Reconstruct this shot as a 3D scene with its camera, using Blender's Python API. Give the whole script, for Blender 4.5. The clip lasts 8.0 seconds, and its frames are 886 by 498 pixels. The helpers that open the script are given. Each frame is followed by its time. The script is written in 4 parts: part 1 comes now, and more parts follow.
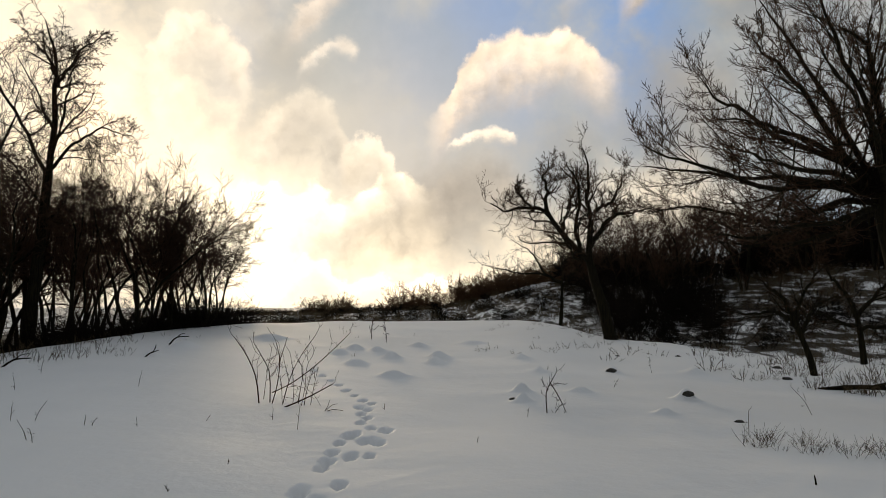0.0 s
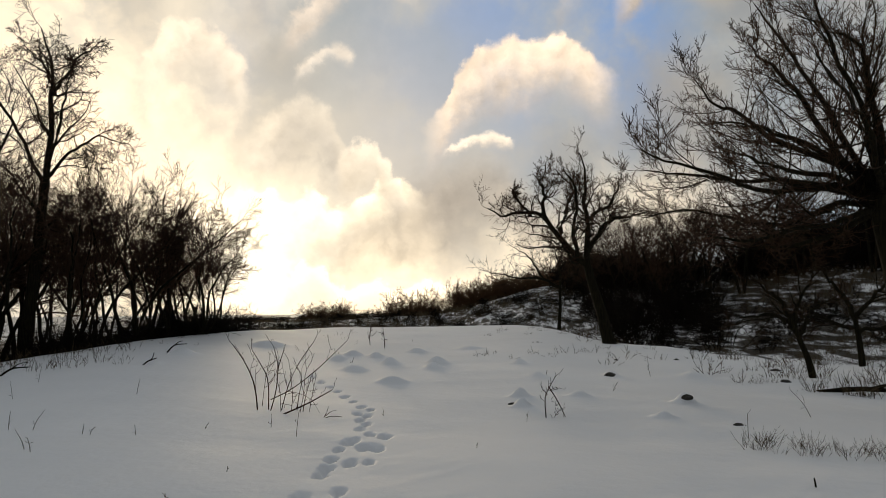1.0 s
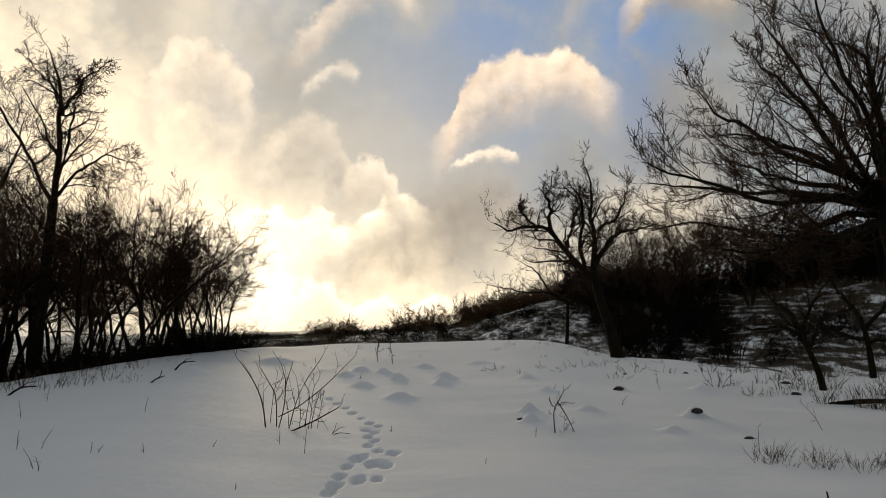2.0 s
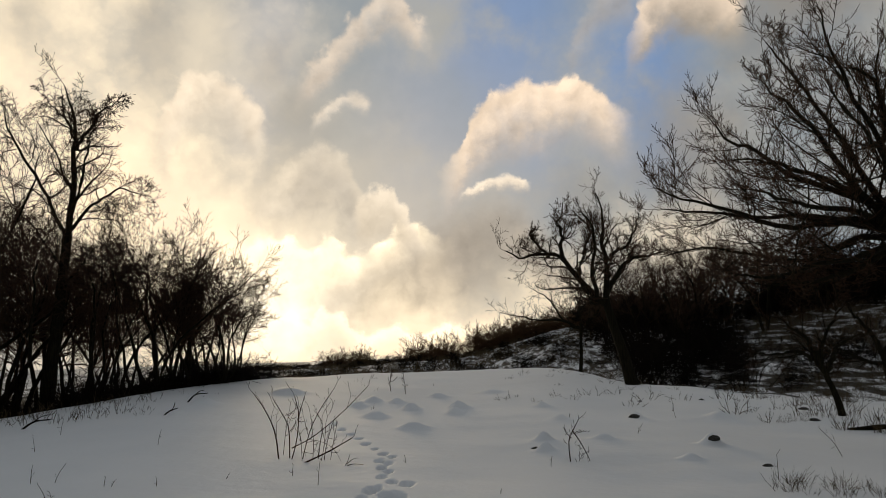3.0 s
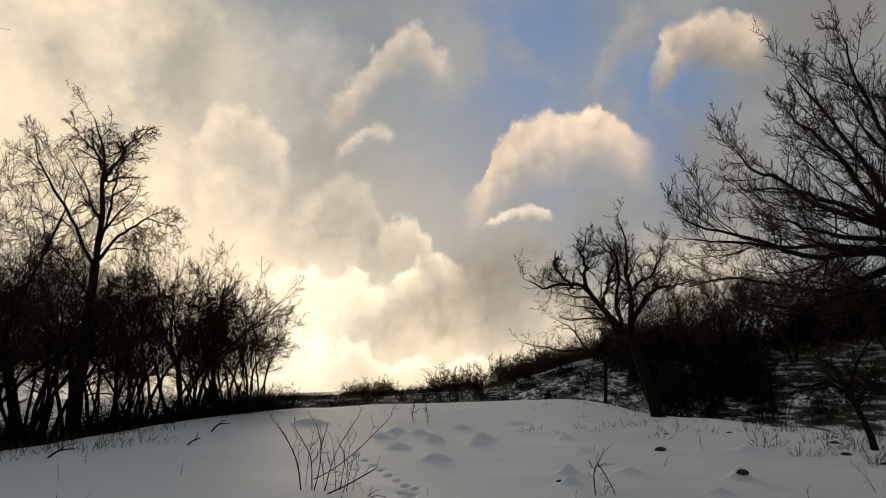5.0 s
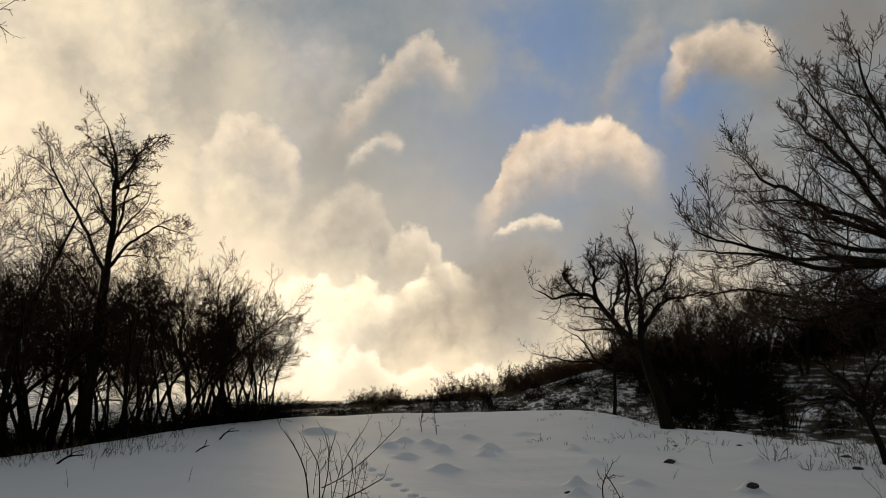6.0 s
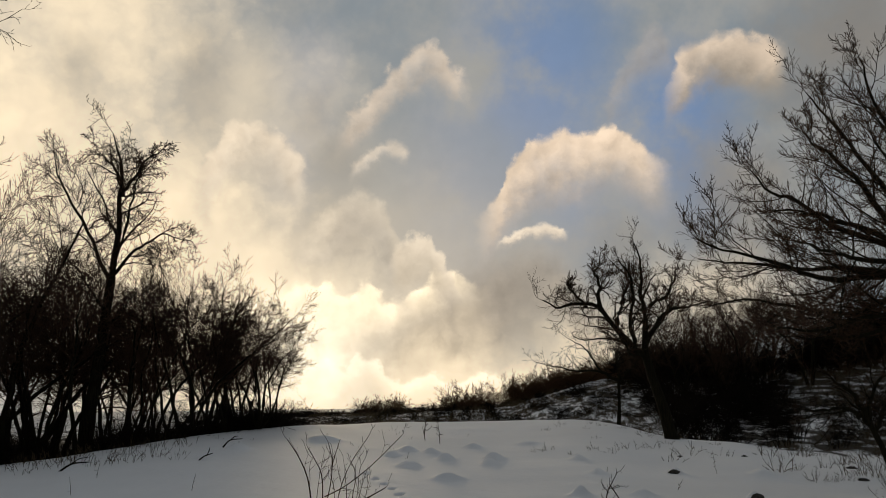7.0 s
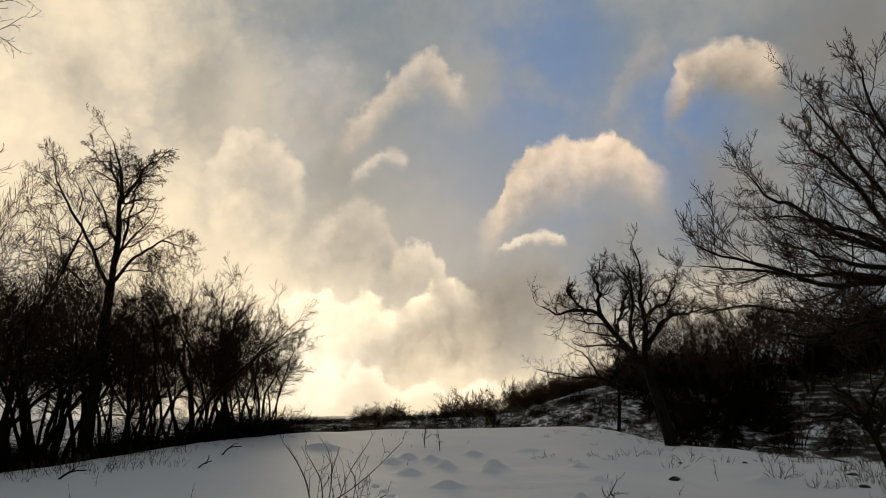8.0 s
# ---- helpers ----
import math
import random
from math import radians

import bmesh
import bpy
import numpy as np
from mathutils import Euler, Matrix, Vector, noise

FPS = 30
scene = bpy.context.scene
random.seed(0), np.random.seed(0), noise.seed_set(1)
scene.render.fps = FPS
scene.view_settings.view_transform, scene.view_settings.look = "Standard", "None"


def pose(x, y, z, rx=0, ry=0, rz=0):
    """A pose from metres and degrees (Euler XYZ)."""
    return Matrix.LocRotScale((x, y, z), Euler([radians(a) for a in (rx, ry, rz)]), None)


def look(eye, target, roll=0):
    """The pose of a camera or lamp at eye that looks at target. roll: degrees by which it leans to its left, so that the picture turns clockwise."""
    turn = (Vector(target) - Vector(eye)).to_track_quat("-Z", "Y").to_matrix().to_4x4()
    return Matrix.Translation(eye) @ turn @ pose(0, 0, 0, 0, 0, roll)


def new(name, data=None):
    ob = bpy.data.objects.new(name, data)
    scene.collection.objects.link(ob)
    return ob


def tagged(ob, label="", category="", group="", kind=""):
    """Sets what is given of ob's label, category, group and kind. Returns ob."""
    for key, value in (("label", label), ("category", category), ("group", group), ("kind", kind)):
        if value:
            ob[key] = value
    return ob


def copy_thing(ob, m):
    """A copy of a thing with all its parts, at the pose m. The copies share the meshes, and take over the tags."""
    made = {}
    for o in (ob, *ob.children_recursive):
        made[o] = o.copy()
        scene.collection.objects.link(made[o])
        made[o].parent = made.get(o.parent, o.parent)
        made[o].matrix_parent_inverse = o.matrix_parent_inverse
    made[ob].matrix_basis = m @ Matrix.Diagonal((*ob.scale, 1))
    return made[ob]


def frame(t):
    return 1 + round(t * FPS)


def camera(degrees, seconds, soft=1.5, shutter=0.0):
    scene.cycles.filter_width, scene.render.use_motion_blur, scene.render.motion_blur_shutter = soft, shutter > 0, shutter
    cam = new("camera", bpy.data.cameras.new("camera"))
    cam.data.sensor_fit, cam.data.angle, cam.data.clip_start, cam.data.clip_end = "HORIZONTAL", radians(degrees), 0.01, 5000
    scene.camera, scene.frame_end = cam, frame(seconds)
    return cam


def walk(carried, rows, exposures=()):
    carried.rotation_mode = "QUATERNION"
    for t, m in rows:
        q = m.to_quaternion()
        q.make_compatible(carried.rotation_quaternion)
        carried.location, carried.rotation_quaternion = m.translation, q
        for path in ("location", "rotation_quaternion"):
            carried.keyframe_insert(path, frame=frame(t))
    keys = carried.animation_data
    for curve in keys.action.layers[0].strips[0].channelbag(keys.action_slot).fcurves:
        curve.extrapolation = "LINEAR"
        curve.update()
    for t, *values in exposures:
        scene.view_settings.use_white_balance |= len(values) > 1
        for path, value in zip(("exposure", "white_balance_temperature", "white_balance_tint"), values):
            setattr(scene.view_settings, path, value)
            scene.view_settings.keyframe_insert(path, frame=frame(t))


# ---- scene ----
EYE = 1.6
cam = camera(57.5, 8.0, soft=0.85)
# the camera stands and turns: seconds, then the turn in degrees
TURNS = [
    (0.0, 94.00, 0.00, 0.00),
    (0.5, 94.13, 0.19, -0.12),
    (1.0, 94.38, 0.47, -0.13),
    (1.5, 94.72, 0.69, 0.04),
    (3.0, 97.50, 1.63, 1.29),
    (3.5, 98.30, 1.55, 1.87),
    (4.0, 98.82, 1.51, 2.29),
    (4.5, 99.24, 1.43, 2.51),
    (5.0, 99.67, 1.38, 2.90),
    (6.5, 100.65, 0.64, 3.67),
    (7.0, 100.96, 0.58, 3.75),
    (7.5, 101.21, 0.61, 3.86),
    (8.0, 101.44, 0.67, 3.74),
]
EXPOSURES = [(0.0, 0.19), (1.5, 0.06), (3.0, -0.16), (4.5, -0.30), (6.5, -0.37), (8.0, -0.40)]
walk(cam, [(t, pose(0, 0, EYE, rx, ry, rz)) for t, rx, ry, rz in TURNS], EXPOSURES)

SUN_AZ, SUN_EL = -13.4, 3.8

# ---- world ----
world = bpy.data.worlds.new("winter_evening_sky")
scene.world = world
world.use_nodes = True
WT = world.node_tree
WT.nodes.clear()


def wnode(kind):
    return WT.nodes.new(kind)


def feed(socket, value):
    if isinstance(value, bpy.types.NodeSocket):
        WT.links.new(value, socket)
    else:
        socket.default_value = value


def calc(op, a, b=0.0, c=0.0, clamp=False):
    n = wnode("ShaderNodeMath")
    n.operation, n.use_clamp = op, clamp
    for socket, value in zip(n.inputs, (a, b, c)):
        feed(socket, value)
    return n.outputs[0]


def blend(fac, a, b):
    n = wnode("ShaderNodeMix")
    n.data_type = "RGBA"
    feed(n.inputs[0], fac)
    for socket, value in ((n.inputs[6], a), (n.inputs[7], b)):
        feed(socket, value if isinstance(value, bpy.types.NodeSocket) else (*value, 1.0))
    return n.outputs[2]


def ramp01(value, lo, hi):
    n = wnode("ShaderNodeMapRange")
    n.interpolation_type = "SMOOTHSTEP"
    feed(n.inputs[0], value)
    n.inputs[1].default_value, n.inputs[2].default_value = lo, hi
    return n.outputs[0]


def sky_noise(vector, scale, detail, rough=0.55, distort=0.0):
    n = wnode("ShaderNodeTexNoise")
    feed(n.inputs["Vector"], vector)
    n.inputs["Scale"].default_value, n.inputs["Detail"].default_value = scale, detail
    n.inputs["Roughness"].default_value, n.inputs["Distortion"].default_value = rough, distort
    return n.outputs["Fac"], n.outputs["Color"]


way = wnode("ShaderNodeTexCoord").outputs["Generated"]
xyz = wnode("ShaderNodeSeparateXYZ")
WT.links.new(way, xyz.inputs[0])
AZ = calc("MULTIPLY", calc("ARCTAN2", xyz.outputs[0], xyz.outputs[1]), 57.2958)
EL = calc("MULTIPLY", calc("ARCSINE", xyz.outputs[2]), 57.2958)
big, big_rgb = sky_noise(way, 7.0, 5.0, 0.6)
fine, fine_rgb = sky_noise(way, 26.0, 7.0, 0.62)
split_big, split_fine = wnode("ShaderNodeSeparateColor"), wnode("ShaderNodeSeparateColor")
WT.links.new(big_rgb, split_big.inputs[0])
WT.links.new(fine_rgb, split_fine.inputs[0])


def warped(value, i, wide, narrow):
    a = calc("MULTIPLY_ADD", calc("SUBTRACT", split_big.outputs[i], 0.5), wide, value)
    return calc("MULTIPLY_ADD", calc("SUBTRACT", split_fine.outputs[i], 0.5), narrow, a)


WAZ, WEL = warped(AZ, 0, 4.0, 2.2), warped(EL, 1, 4.0, 2.2)


def puff(az, el, wide, high, weight, crisp, lobes):
    """How far a cloud or a gap at that bearing and height covers the sky: crisp above, soft below."""
    dx = calc("DIVIDE", calc("SUBTRACT", WAZ, az), wide * 1.1)
    dy = calc("DIVIDE", calc("SUBTRACT", WEL, el), high * 1.1)
    low = ramp01(dy, 0.55, -0.45)
    dy = calc("MULTIPLY", dy, calc("MULTIPLY_ADD", low, -0.3, 1.0))
    d = calc("SQRT", calc("ADD", calc("MULTIPLY", dx, dx), calc("MULTIPLY", dy, dy)))
    if lobes:
        d = calc("MULTIPLY_ADD", calc("SUBTRACT", billow, 0.5), lobes, d)
    soft = calc("MULTIPLY_ADD", low, 1.0 - crisp, crisp)
    return calc("MULTIPLY", ramp01(calc("DIVIDE", calc("SUBTRACT", 1.1, d), soft), -0.1, 1.0), weight)


def cover(rows, crisp=0.9, lobes=0.0):
    total = None
    for row in rows:
        p = puff(*row, crisp, lobes)
        total = p if total is None else calc("MAXIMUM", total, p)
    return total


def billows(vector, scale):
    n = wnode("ShaderNodeTexVoronoi")
    n.feature = "SMOOTH_F1"
    feed(n.inputs["Vector"], vector)
    n.inputs["Scale"].default_value, n.inputs["Detail"].default_value = scale, 2.0
    n.inputs["Roughness"].default_value, n.inputs["Smoothness"].default_value = 0.5, 0.6
    return n.outputs["Distance"]


rough_way = wnode("ShaderNodeVectorMath")
rough_way.operation = "MULTIPLY_ADD"
WT.links.new(fine_rgb, rough_way.inputs[0])
rough_way.inputs[1].default_value = (0.035, 0.035, 0.035)
WT.links.new(way, rough_way.inputs[2])
shift = wnode("ShaderNodeVectorMath")
shift.operation = "ADD"
WT.links.new(rough_way.outputs[0], shift.inputs[0])
shift.inputs[1].default_value = (-0.010, 0.0, 0.010)


def heaps(vector):
    return calc("ADD", calc("MULTIPLY", billows(vector, 14.0), 0.65), calc("MULTIPLY", billows(vector, 45.0), 0.35))


billow, billow_there = heaps(rough_way.outputs[0]), heaps(shift.outputs[0])
GAPS = [
    (4.0, 24.1, 6.8, 8.4, 0.90),
    (13.1, 19.1, 5.2, 6.0, 1.00),
    (-1.3, 17.7, 6.0, 8.4, 0.35),
    (6.0, 14.2, 4.4, 3.6, 0.45),
    (-13.5, 23.0, 3.2, 4.0, 0.30),
    (-15.0, 17.5, 2.4, 4.4, 0.30)]
DARK = [
    (24.5, 22.5, 9.2, 7.2, 0.95),
    (0.9, 7.4, 5.0, 4.0, 0.90),
    (9.0, 10.1, 4.8, 5.2, 0.50),
    (16.9, 13.6, 7.6, 6.8, 0.75),
    (-11.5, 12.2, 3.4, 2.6, 0.45),
    (-11.3, 17.2, 3.2, 3.6, 0.40),
    (-29.3, 21.6, 2.8, 3.2, 0.35),
    (-10.3, 3.8, 1.8, 1.1, 0.40),
    (-5.1, 2.8, 2.4, 1.4, 0.40),
    (12.0, 14.0, 3.6, 3.6, 0.35),
    (-21.1, 22.4, 2.8, 4.4, 0.40),
    (-13.4, 20.7, 2.4, 2.4, 0.35)]
HAZE = [
    (-33.2, 16.8, 15.2, 14.0, 0.95),
    (-23.9, 11.9, 12.0, 11.2, 1.00),
    (-17.3, 6.3, 10.4, 9.2, 1.00),
    (-28.9, 25.5, 13.2, 8.0, 0.85),
    (-18.0, 22.0, 10.0, 6.0, 0.40),
    (-7.5, 1.5, 16.0, 8.0, 1.00),
    (0.3, 0.3, 16.0, 5.6, 0.90),
    (6.7, 3.9, 8.8, 5.2, 0.55),
    (15.2, 7.2, 8.8, 3.2, 0.50)]

BAZ, BEL = warped(AZ, 0, 1.4, 1.5), warped(EL, 1, 1.2, 1.5)


def bank(top, depth, crisp, rim, weight, fluff):
    """A heap of cloud under the line of its top: how far it covers the sky, and how far its lit rim gives way to its body."""
    az0, az1 = top[0][0], top[-1][0]
    lo, hi = min(p[1] for p in top), max(p[1] for p in top)
    u = calc("DIVIDE", calc("SUBTRACT", BAZ, az0), az1 - az0)
    line = wnode("ShaderNodeFloatCurve")
    curve = line.mapping.curves[0]
    for n, (az, el) in enumerate(top):
        p = ((az - az0) / (az1 - az0), (el - lo) / (hi - lo))
        if n < 2:
            curve.points[n].location = p
        else:
            curve.points.new(*p)
    line.mapping.update()
    feed(line.inputs["Value"], calc("ADD", u, 0.0, clamp=True))
    edge = calc("MULTIPLY_ADD", line.outputs[0], hi - lo, lo)
    edge = calc("MULTIPLY_ADD", calc("SUBTRACT", 0.35, billow), fluff, edge)
    d = calc("SUBTRACT", edge, BEL)
    under = calc("MULTIPLY_ADD", calc("SUBTRACT", big, 0.5), depth * 1.2, d)
    alpha = calc("MULTIPLY", ramp01(d, -0.1, crisp), ramp01(under, depth, depth * 0.4))
    ends = calc("MULTIPLY", ramp01(u, 0.0, 0.16), ramp01(u, 1.0, 0.84))
    return calc("MULTIPLY", calc("MULTIPLY", alpha, ends), weight), ramp01(calc("MULTIPLY_ADD", calc("SUBTRACT", fine, 0.5), rim, d), 0.1, rim)


BANKS = [
    ([(-22.0, 6.5), (-16.4, 8.6), (-14.1, 9.3), (-11.9, 9.7), (-10.5, 8.8), (-9.0, 10.0), (-7.4, 8.9), (-5.9, 9.4), (-3.8, 10.4), (0.5, 7.0)], 11.0, 0.7, 4.0, (1.8, 1.48, 1.02), (1.42, 1.15, 0.78), 0.85, 2.0),
    ([(-15.0, 13.4), (-12.5, 14.6), (-11.1, 15.6), (-9.5, 16.2), (-8.2, 15.8), (-7.2, 14.0), (-6.5, 12.2), (-5.4, 10.2)], 6.5, 1.4, 4.0, (1.02, 0.86, 0.65), (0.66, 0.57, 0.46), 0.62, 2.4),
    ([(-7.6, 11.0), (-6.0, 13.4), (-5.0, 13.3), (-4.3, 12.2), (-3.6, 11.0), (-2.4, 9.4)], 4.2, 0.6, 2.6, (1.2, 1.0, 0.75), (0.85, 0.71, 0.53), 0.8, 2.2),
    ([(-12.0, 5.6), (-4.5, 9.0), (-2.0, 10.5), (0.9, 11.6), (2.6, 12.4), (4.2, 12.1), (5.8, 10.4), (9.0, 8.2)], 8.5, 3.0, 4.0, (0.54, 0.475, 0.40), (0.46, 0.39, 0.31), 0.7, 0.4),
    ([(0.2, 12.1), (1.5, 12.6), (2.6, 12.9), (3.8, 12.95), (4.6, 12.8), (5.6, 12.5)], 1.2, 0.4, 1.1, (1.25, 1.04, 0.79), (0.66, 0.57, 0.47), 0.95, 1.2),
    ([(-1.4, 13.6), (0.2, 15.6), (1.0, 17.4), (2.0, 18.6), (3.0, 19.5), (4.3, 19.7), (5.5, 19.9), (6.3, 19.5), (7.3, 19.6), (8.3, 20.0), (9.6, 19.5), (10.8, 18.8), (11.8, 17.9), (13.0, 16.8)], 5.8, 0.6, 5.0, (1.15, 0.90, 0.66), (0.64, 0.55, 0.47), 0.97, 1.3),
    ([(-21.6, 17.4), (-20.0, 18.9), (-19.1, 20.1), (-17.8, 20.8), (-16.2, 20.5), (-15.0, 19.6), (-13.2, 17.4)], 5.0, 1.0, 3.6, (1.22, 1.0, 0.74), (0.88, 0.75, 0.58), 0.78, 2.0),
    ([(-11.8, 20.4), (-10.2, 21.6), (-8.4, 23.8), (-7.1, 25.4), (-5.8, 26.3), (-4.1, 26.4), (-2.8, 25.4), (-0.8, 23.8)], 3.4, 1.0, 3.0, (0.98, 0.80, 0.62), (0.66, 0.58, 0.49), 0.8, 2.2),
    ([(-10.6, 17.6), (-8.8, 18.9), (-7.7, 19.7), (-7.0, 19.6), (-6.0, 19.0)], 1.9, 0.7, 1.8, (1.0, 0.84, 0.66), (0.7, 0.62, 0.52), 0.75, 1.6),
    ([(12.4, 22.0), (13.7, 24.2), (14.8, 25.4), (16.6, 25.8), (18.5, 25.2), (21.0, 24.0)], 4.4, 0.9, 3.4, (1.0, 0.79, 0.59), (0.48, 0.40, 0.31), 0.9, 1.8),
    ([(8.2, 22.2), (10.4, 25.2), (12.3, 26.6), (13.6, 25.4)], 4.4, 1.4, 3.5, (0.54, 0.48, 0.42), (0.44, 0.42, 0.42), 0.55, 2.0),
    ([(-17.0, 2.8), (-14.0, 4.2), (-12.5, 4.8), (-10.9, 3.9), (-9.3, 4.7), (-7.8, 3.8), (-6.2, 3.2), (-4.6, 3.6), (-3.0, 2.9), (-1.0, 3.4), (2.0, 2.0)], 2.6, 0.5, 1.8, (2.0, 1.72, 1.28), (1.4, 1.14, 0.8), 0.5, 2.0)]

sky = wnode("ShaderNodeTexSky")
sky.sky_type, sky.sun_disc = "NISHITA", False
sky.sun_elevation, sky.sun_rotation = radians(SUN_EL), radians(SUN_AZ)
clear_scale = wnode("ShaderNodeVectorMath")
clear_scale.operation = "SCALE"
WT.links.new(sky.outputs[0], clear_scale.inputs[0])
clear_scale.inputs[3].default_value = 0.10
off_az = calc("DIVIDE", calc("SUBTRACT", AZ, SUN_AZ), 1.25)
off_el = calc("SUBTRACT", EL, SUN_EL)
off = calc("SQRT", calc("ADD", calc("MULTIPLY", off_az, off_az), calc("MULTIPLY", off_el, off_el)))
off = calc("MULTIPLY_ADD", calc("SUBTRACT", big, 0.5), 6.0, off)
glow = calc("POWER", 2.718, calc("MULTIPLY", calc("POWER", calc("DIVIDE", calc("MAXIMUM", off, 0.0), 11.5), 1.6), -1.0))
core = calc("POWER", 2.718, calc("MULTIPLY", calc("POWER", calc("DIVIDE", calc("MAXIMUM", off, 0.0), 4.2), 2.0), -1.0))

# relief of the clouds: their lobes catch the light from above
relief = calc("SUBTRACT", billow_there, billow)
clear = blend(0.75, clear_scale.outputs[0], (0.20, 0.35, 0.65))
veil = blend(ramp01(big, 0.35, 0.65), (0.29, 0.34, 0.38), (0.44, 0.44, 0.42))
gaps = calc("MULTIPLY", cover(GAPS, 1.0), ramp01(big, 0.75, 0.45))
tone = blend(calc("SUBTRACT", 1.0, calc("MULTIPLY", gaps, 0.95)), clear, veil)
# away from the sun and overhead the evening sky is duller
dull = calc("MAXIMUM", ramp01(calc("ABSOLUTE", calc("SUBTRACT", AZ, SUN_AZ)), 45.0, 110.0), ramp01(EL, 32.0, 65.0))
tone = blend(calc("MULTIPLY", dull, 0.7), tone, (0.115, 0.13, 0.155))
tone = blend(calc("MULTIPLY", glow, 0.75), tone, (1.22, 0.98, 0.66))
tone = blend(calc("MULTIPLY", cover(HAZE, 1.0, 0.5), 0.9), tone, (1.56, 1.26, 0.85))
tone = blend(calc("MULTIPLY", cover(DARK, 1.0, 0.5), 0.8), tone, blend(glow, (0.30, 0.265, 0.225), (0.60, 0.51, 0.40)))
# banks of cloud: the line of the top from bearing to bearing, depth, crispness of the top, its lit rim and body, weight
solid = 0.0
for top, depth, crisp, rim, lit_tone, body_tone, weight, fluff in BANKS:
    alpha, rim_fac = bank(top, depth, crisp, rim, weight, fluff)
    tone = blend(alpha, tone, blend(rim_fac, lit_tone, body_tone))
    solid = calc("MAXIMUM", solid, alpha)
tone = blend(calc("MULTIPLY", core, 0.75), tone, (1.72, 1.5, 1.14))
shade = calc("MULTIPLY_ADD", calc("MULTIPLY", relief, calc("MULTIPLY_ADD", solid, 0.75, 0.1)), 0.6, 1.0)
moulded = wnode("ShaderNodeVectorMath")
moulded.operation = "SCALE"
WT.links.new(tone, moulded.inputs[0])
WT.links.new(shade, moulded.inputs[3])
tone = moulded.outputs[0]
back = wnode("ShaderNodeBackground")
WT.links.new(tone, back.inputs[0])
back.inputs[1].default_value = 1.0
WT.links.new(back.outputs[0], wnode("ShaderNodeOutputWorld").inputs[0])

# the low sun, softened by thin cloud
lamp = bpy.data.lights.new("sun", "SUN")
lamp.energy, lamp.angle, lamp.color = 2.0, radians(14), (1.0, 0.78, 0.5)
a, e = radians(SUN_AZ), radians(SUN_EL)
sun_way = Vector((math.sin(a) * math.cos(e), math.cos(a) * math.cos(e), math.sin(e)))
new("sun", lamp).matrix_world = look(sun_way * 300, (0, 0, 0))


# ---- materials ----
def material(name, dark, light, scale, rough=0.9, bump=0.3, stretch=(1, 1, 1), sheen=0.2, fleck=8.0):
    """A rough natural surface: two scales of noise between two colours, with relief."""
    mat = bpy.data.materials.new(name)
    mat.use_nodes = True
    t = mat.node_tree
    bsdf = t.nodes["Principled BSDF"]
    co = t.nodes.new("ShaderNodeTexCoord")
    mp = t.nodes.new("ShaderNodeMapping")
    mp.inputs["Scale"].default_value = stretch
    t.links.new(co.outputs["Object"], mp.inputs[0])
    n1, n2 = t.nodes.new("ShaderNodeTexNoise"), t.nodes.new("ShaderNodeTexNoise")
    for n, s, d in ((n1, scale, 4.0), (n2, scale * fleck, 3.0)):
        t.links.new(mp.outputs[0], n.inputs["Vector"])
        n.inputs["Scale"].default_value, n.inputs["Detail"].default_value = s, d
    add = t.nodes.new("ShaderNodeMath")
    add.operation = "MULTIPLY_ADD"
    add.inputs[1].default_value = 0.45
    t.links.new(n2.outputs[0], add.inputs[0])
    t.links.new(n1.outputs[0], add.inputs[2])
    ramp = t.nodes.new("ShaderNodeValToRGB")
    ramp.color_ramp.elements[0].position, ramp.color_ramp.elements[1].position = 0.45, 0.95
    ramp.color_ramp.elements[0].color, ramp.color_ramp.elements[1].color = (*dark, 1), (*light, 1)
    t.links.new(add.outputs[0], ramp.inputs[0])
    t.links.new(ramp.outputs[0], bsdf.inputs["Base Color"])
    bsdf.inputs["Roughness"].default_value = rough
    bsdf.inputs["Specular IOR Level"].default_value = sheen
    bp = t.nodes.new("ShaderNodeBump")
    bp.inputs["Strength"].default_value, bp.inputs["Distance"].default_value = bump, 0.02
    t.links.new(add.outputs[0], bp.inputs["Height"])
    t.links.new(bp.outputs[0], bsdf.inputs["Normal"])
    return mat


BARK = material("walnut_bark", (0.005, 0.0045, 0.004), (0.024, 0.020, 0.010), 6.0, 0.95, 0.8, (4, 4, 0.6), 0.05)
TWIG = material("bare_twigs", (0.012, 0.007, 0.004), (0.06, 0.030, 0.014), 9.0, 0.8, 0.2, (1, 1, 1), 0.08)
# skyline shrubs: the reddish glow of light from behind, put into the twig colour
BACKLIT_SHRUB = material("backlit_shrub_twigs", (0.022, 0.012, 0.006), (0.10, 0.05, 0.022), 7.0, 0.9, 0.2, (1, 1, 1), 0.06)
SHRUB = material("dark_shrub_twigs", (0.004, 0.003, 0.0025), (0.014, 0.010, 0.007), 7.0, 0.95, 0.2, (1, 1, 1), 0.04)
DRY = material("dry_grass", (0.03, 0.022, 0.012), (0.12, 0.085, 0.045), 12.0, 0.9, 0.2, (1, 1, 1), 0.1)
STONE = material("dark_stone", (0.02, 0.018, 0.010), (0.10, 0.09, 0.08), 14.0, 0.9, 0.7)


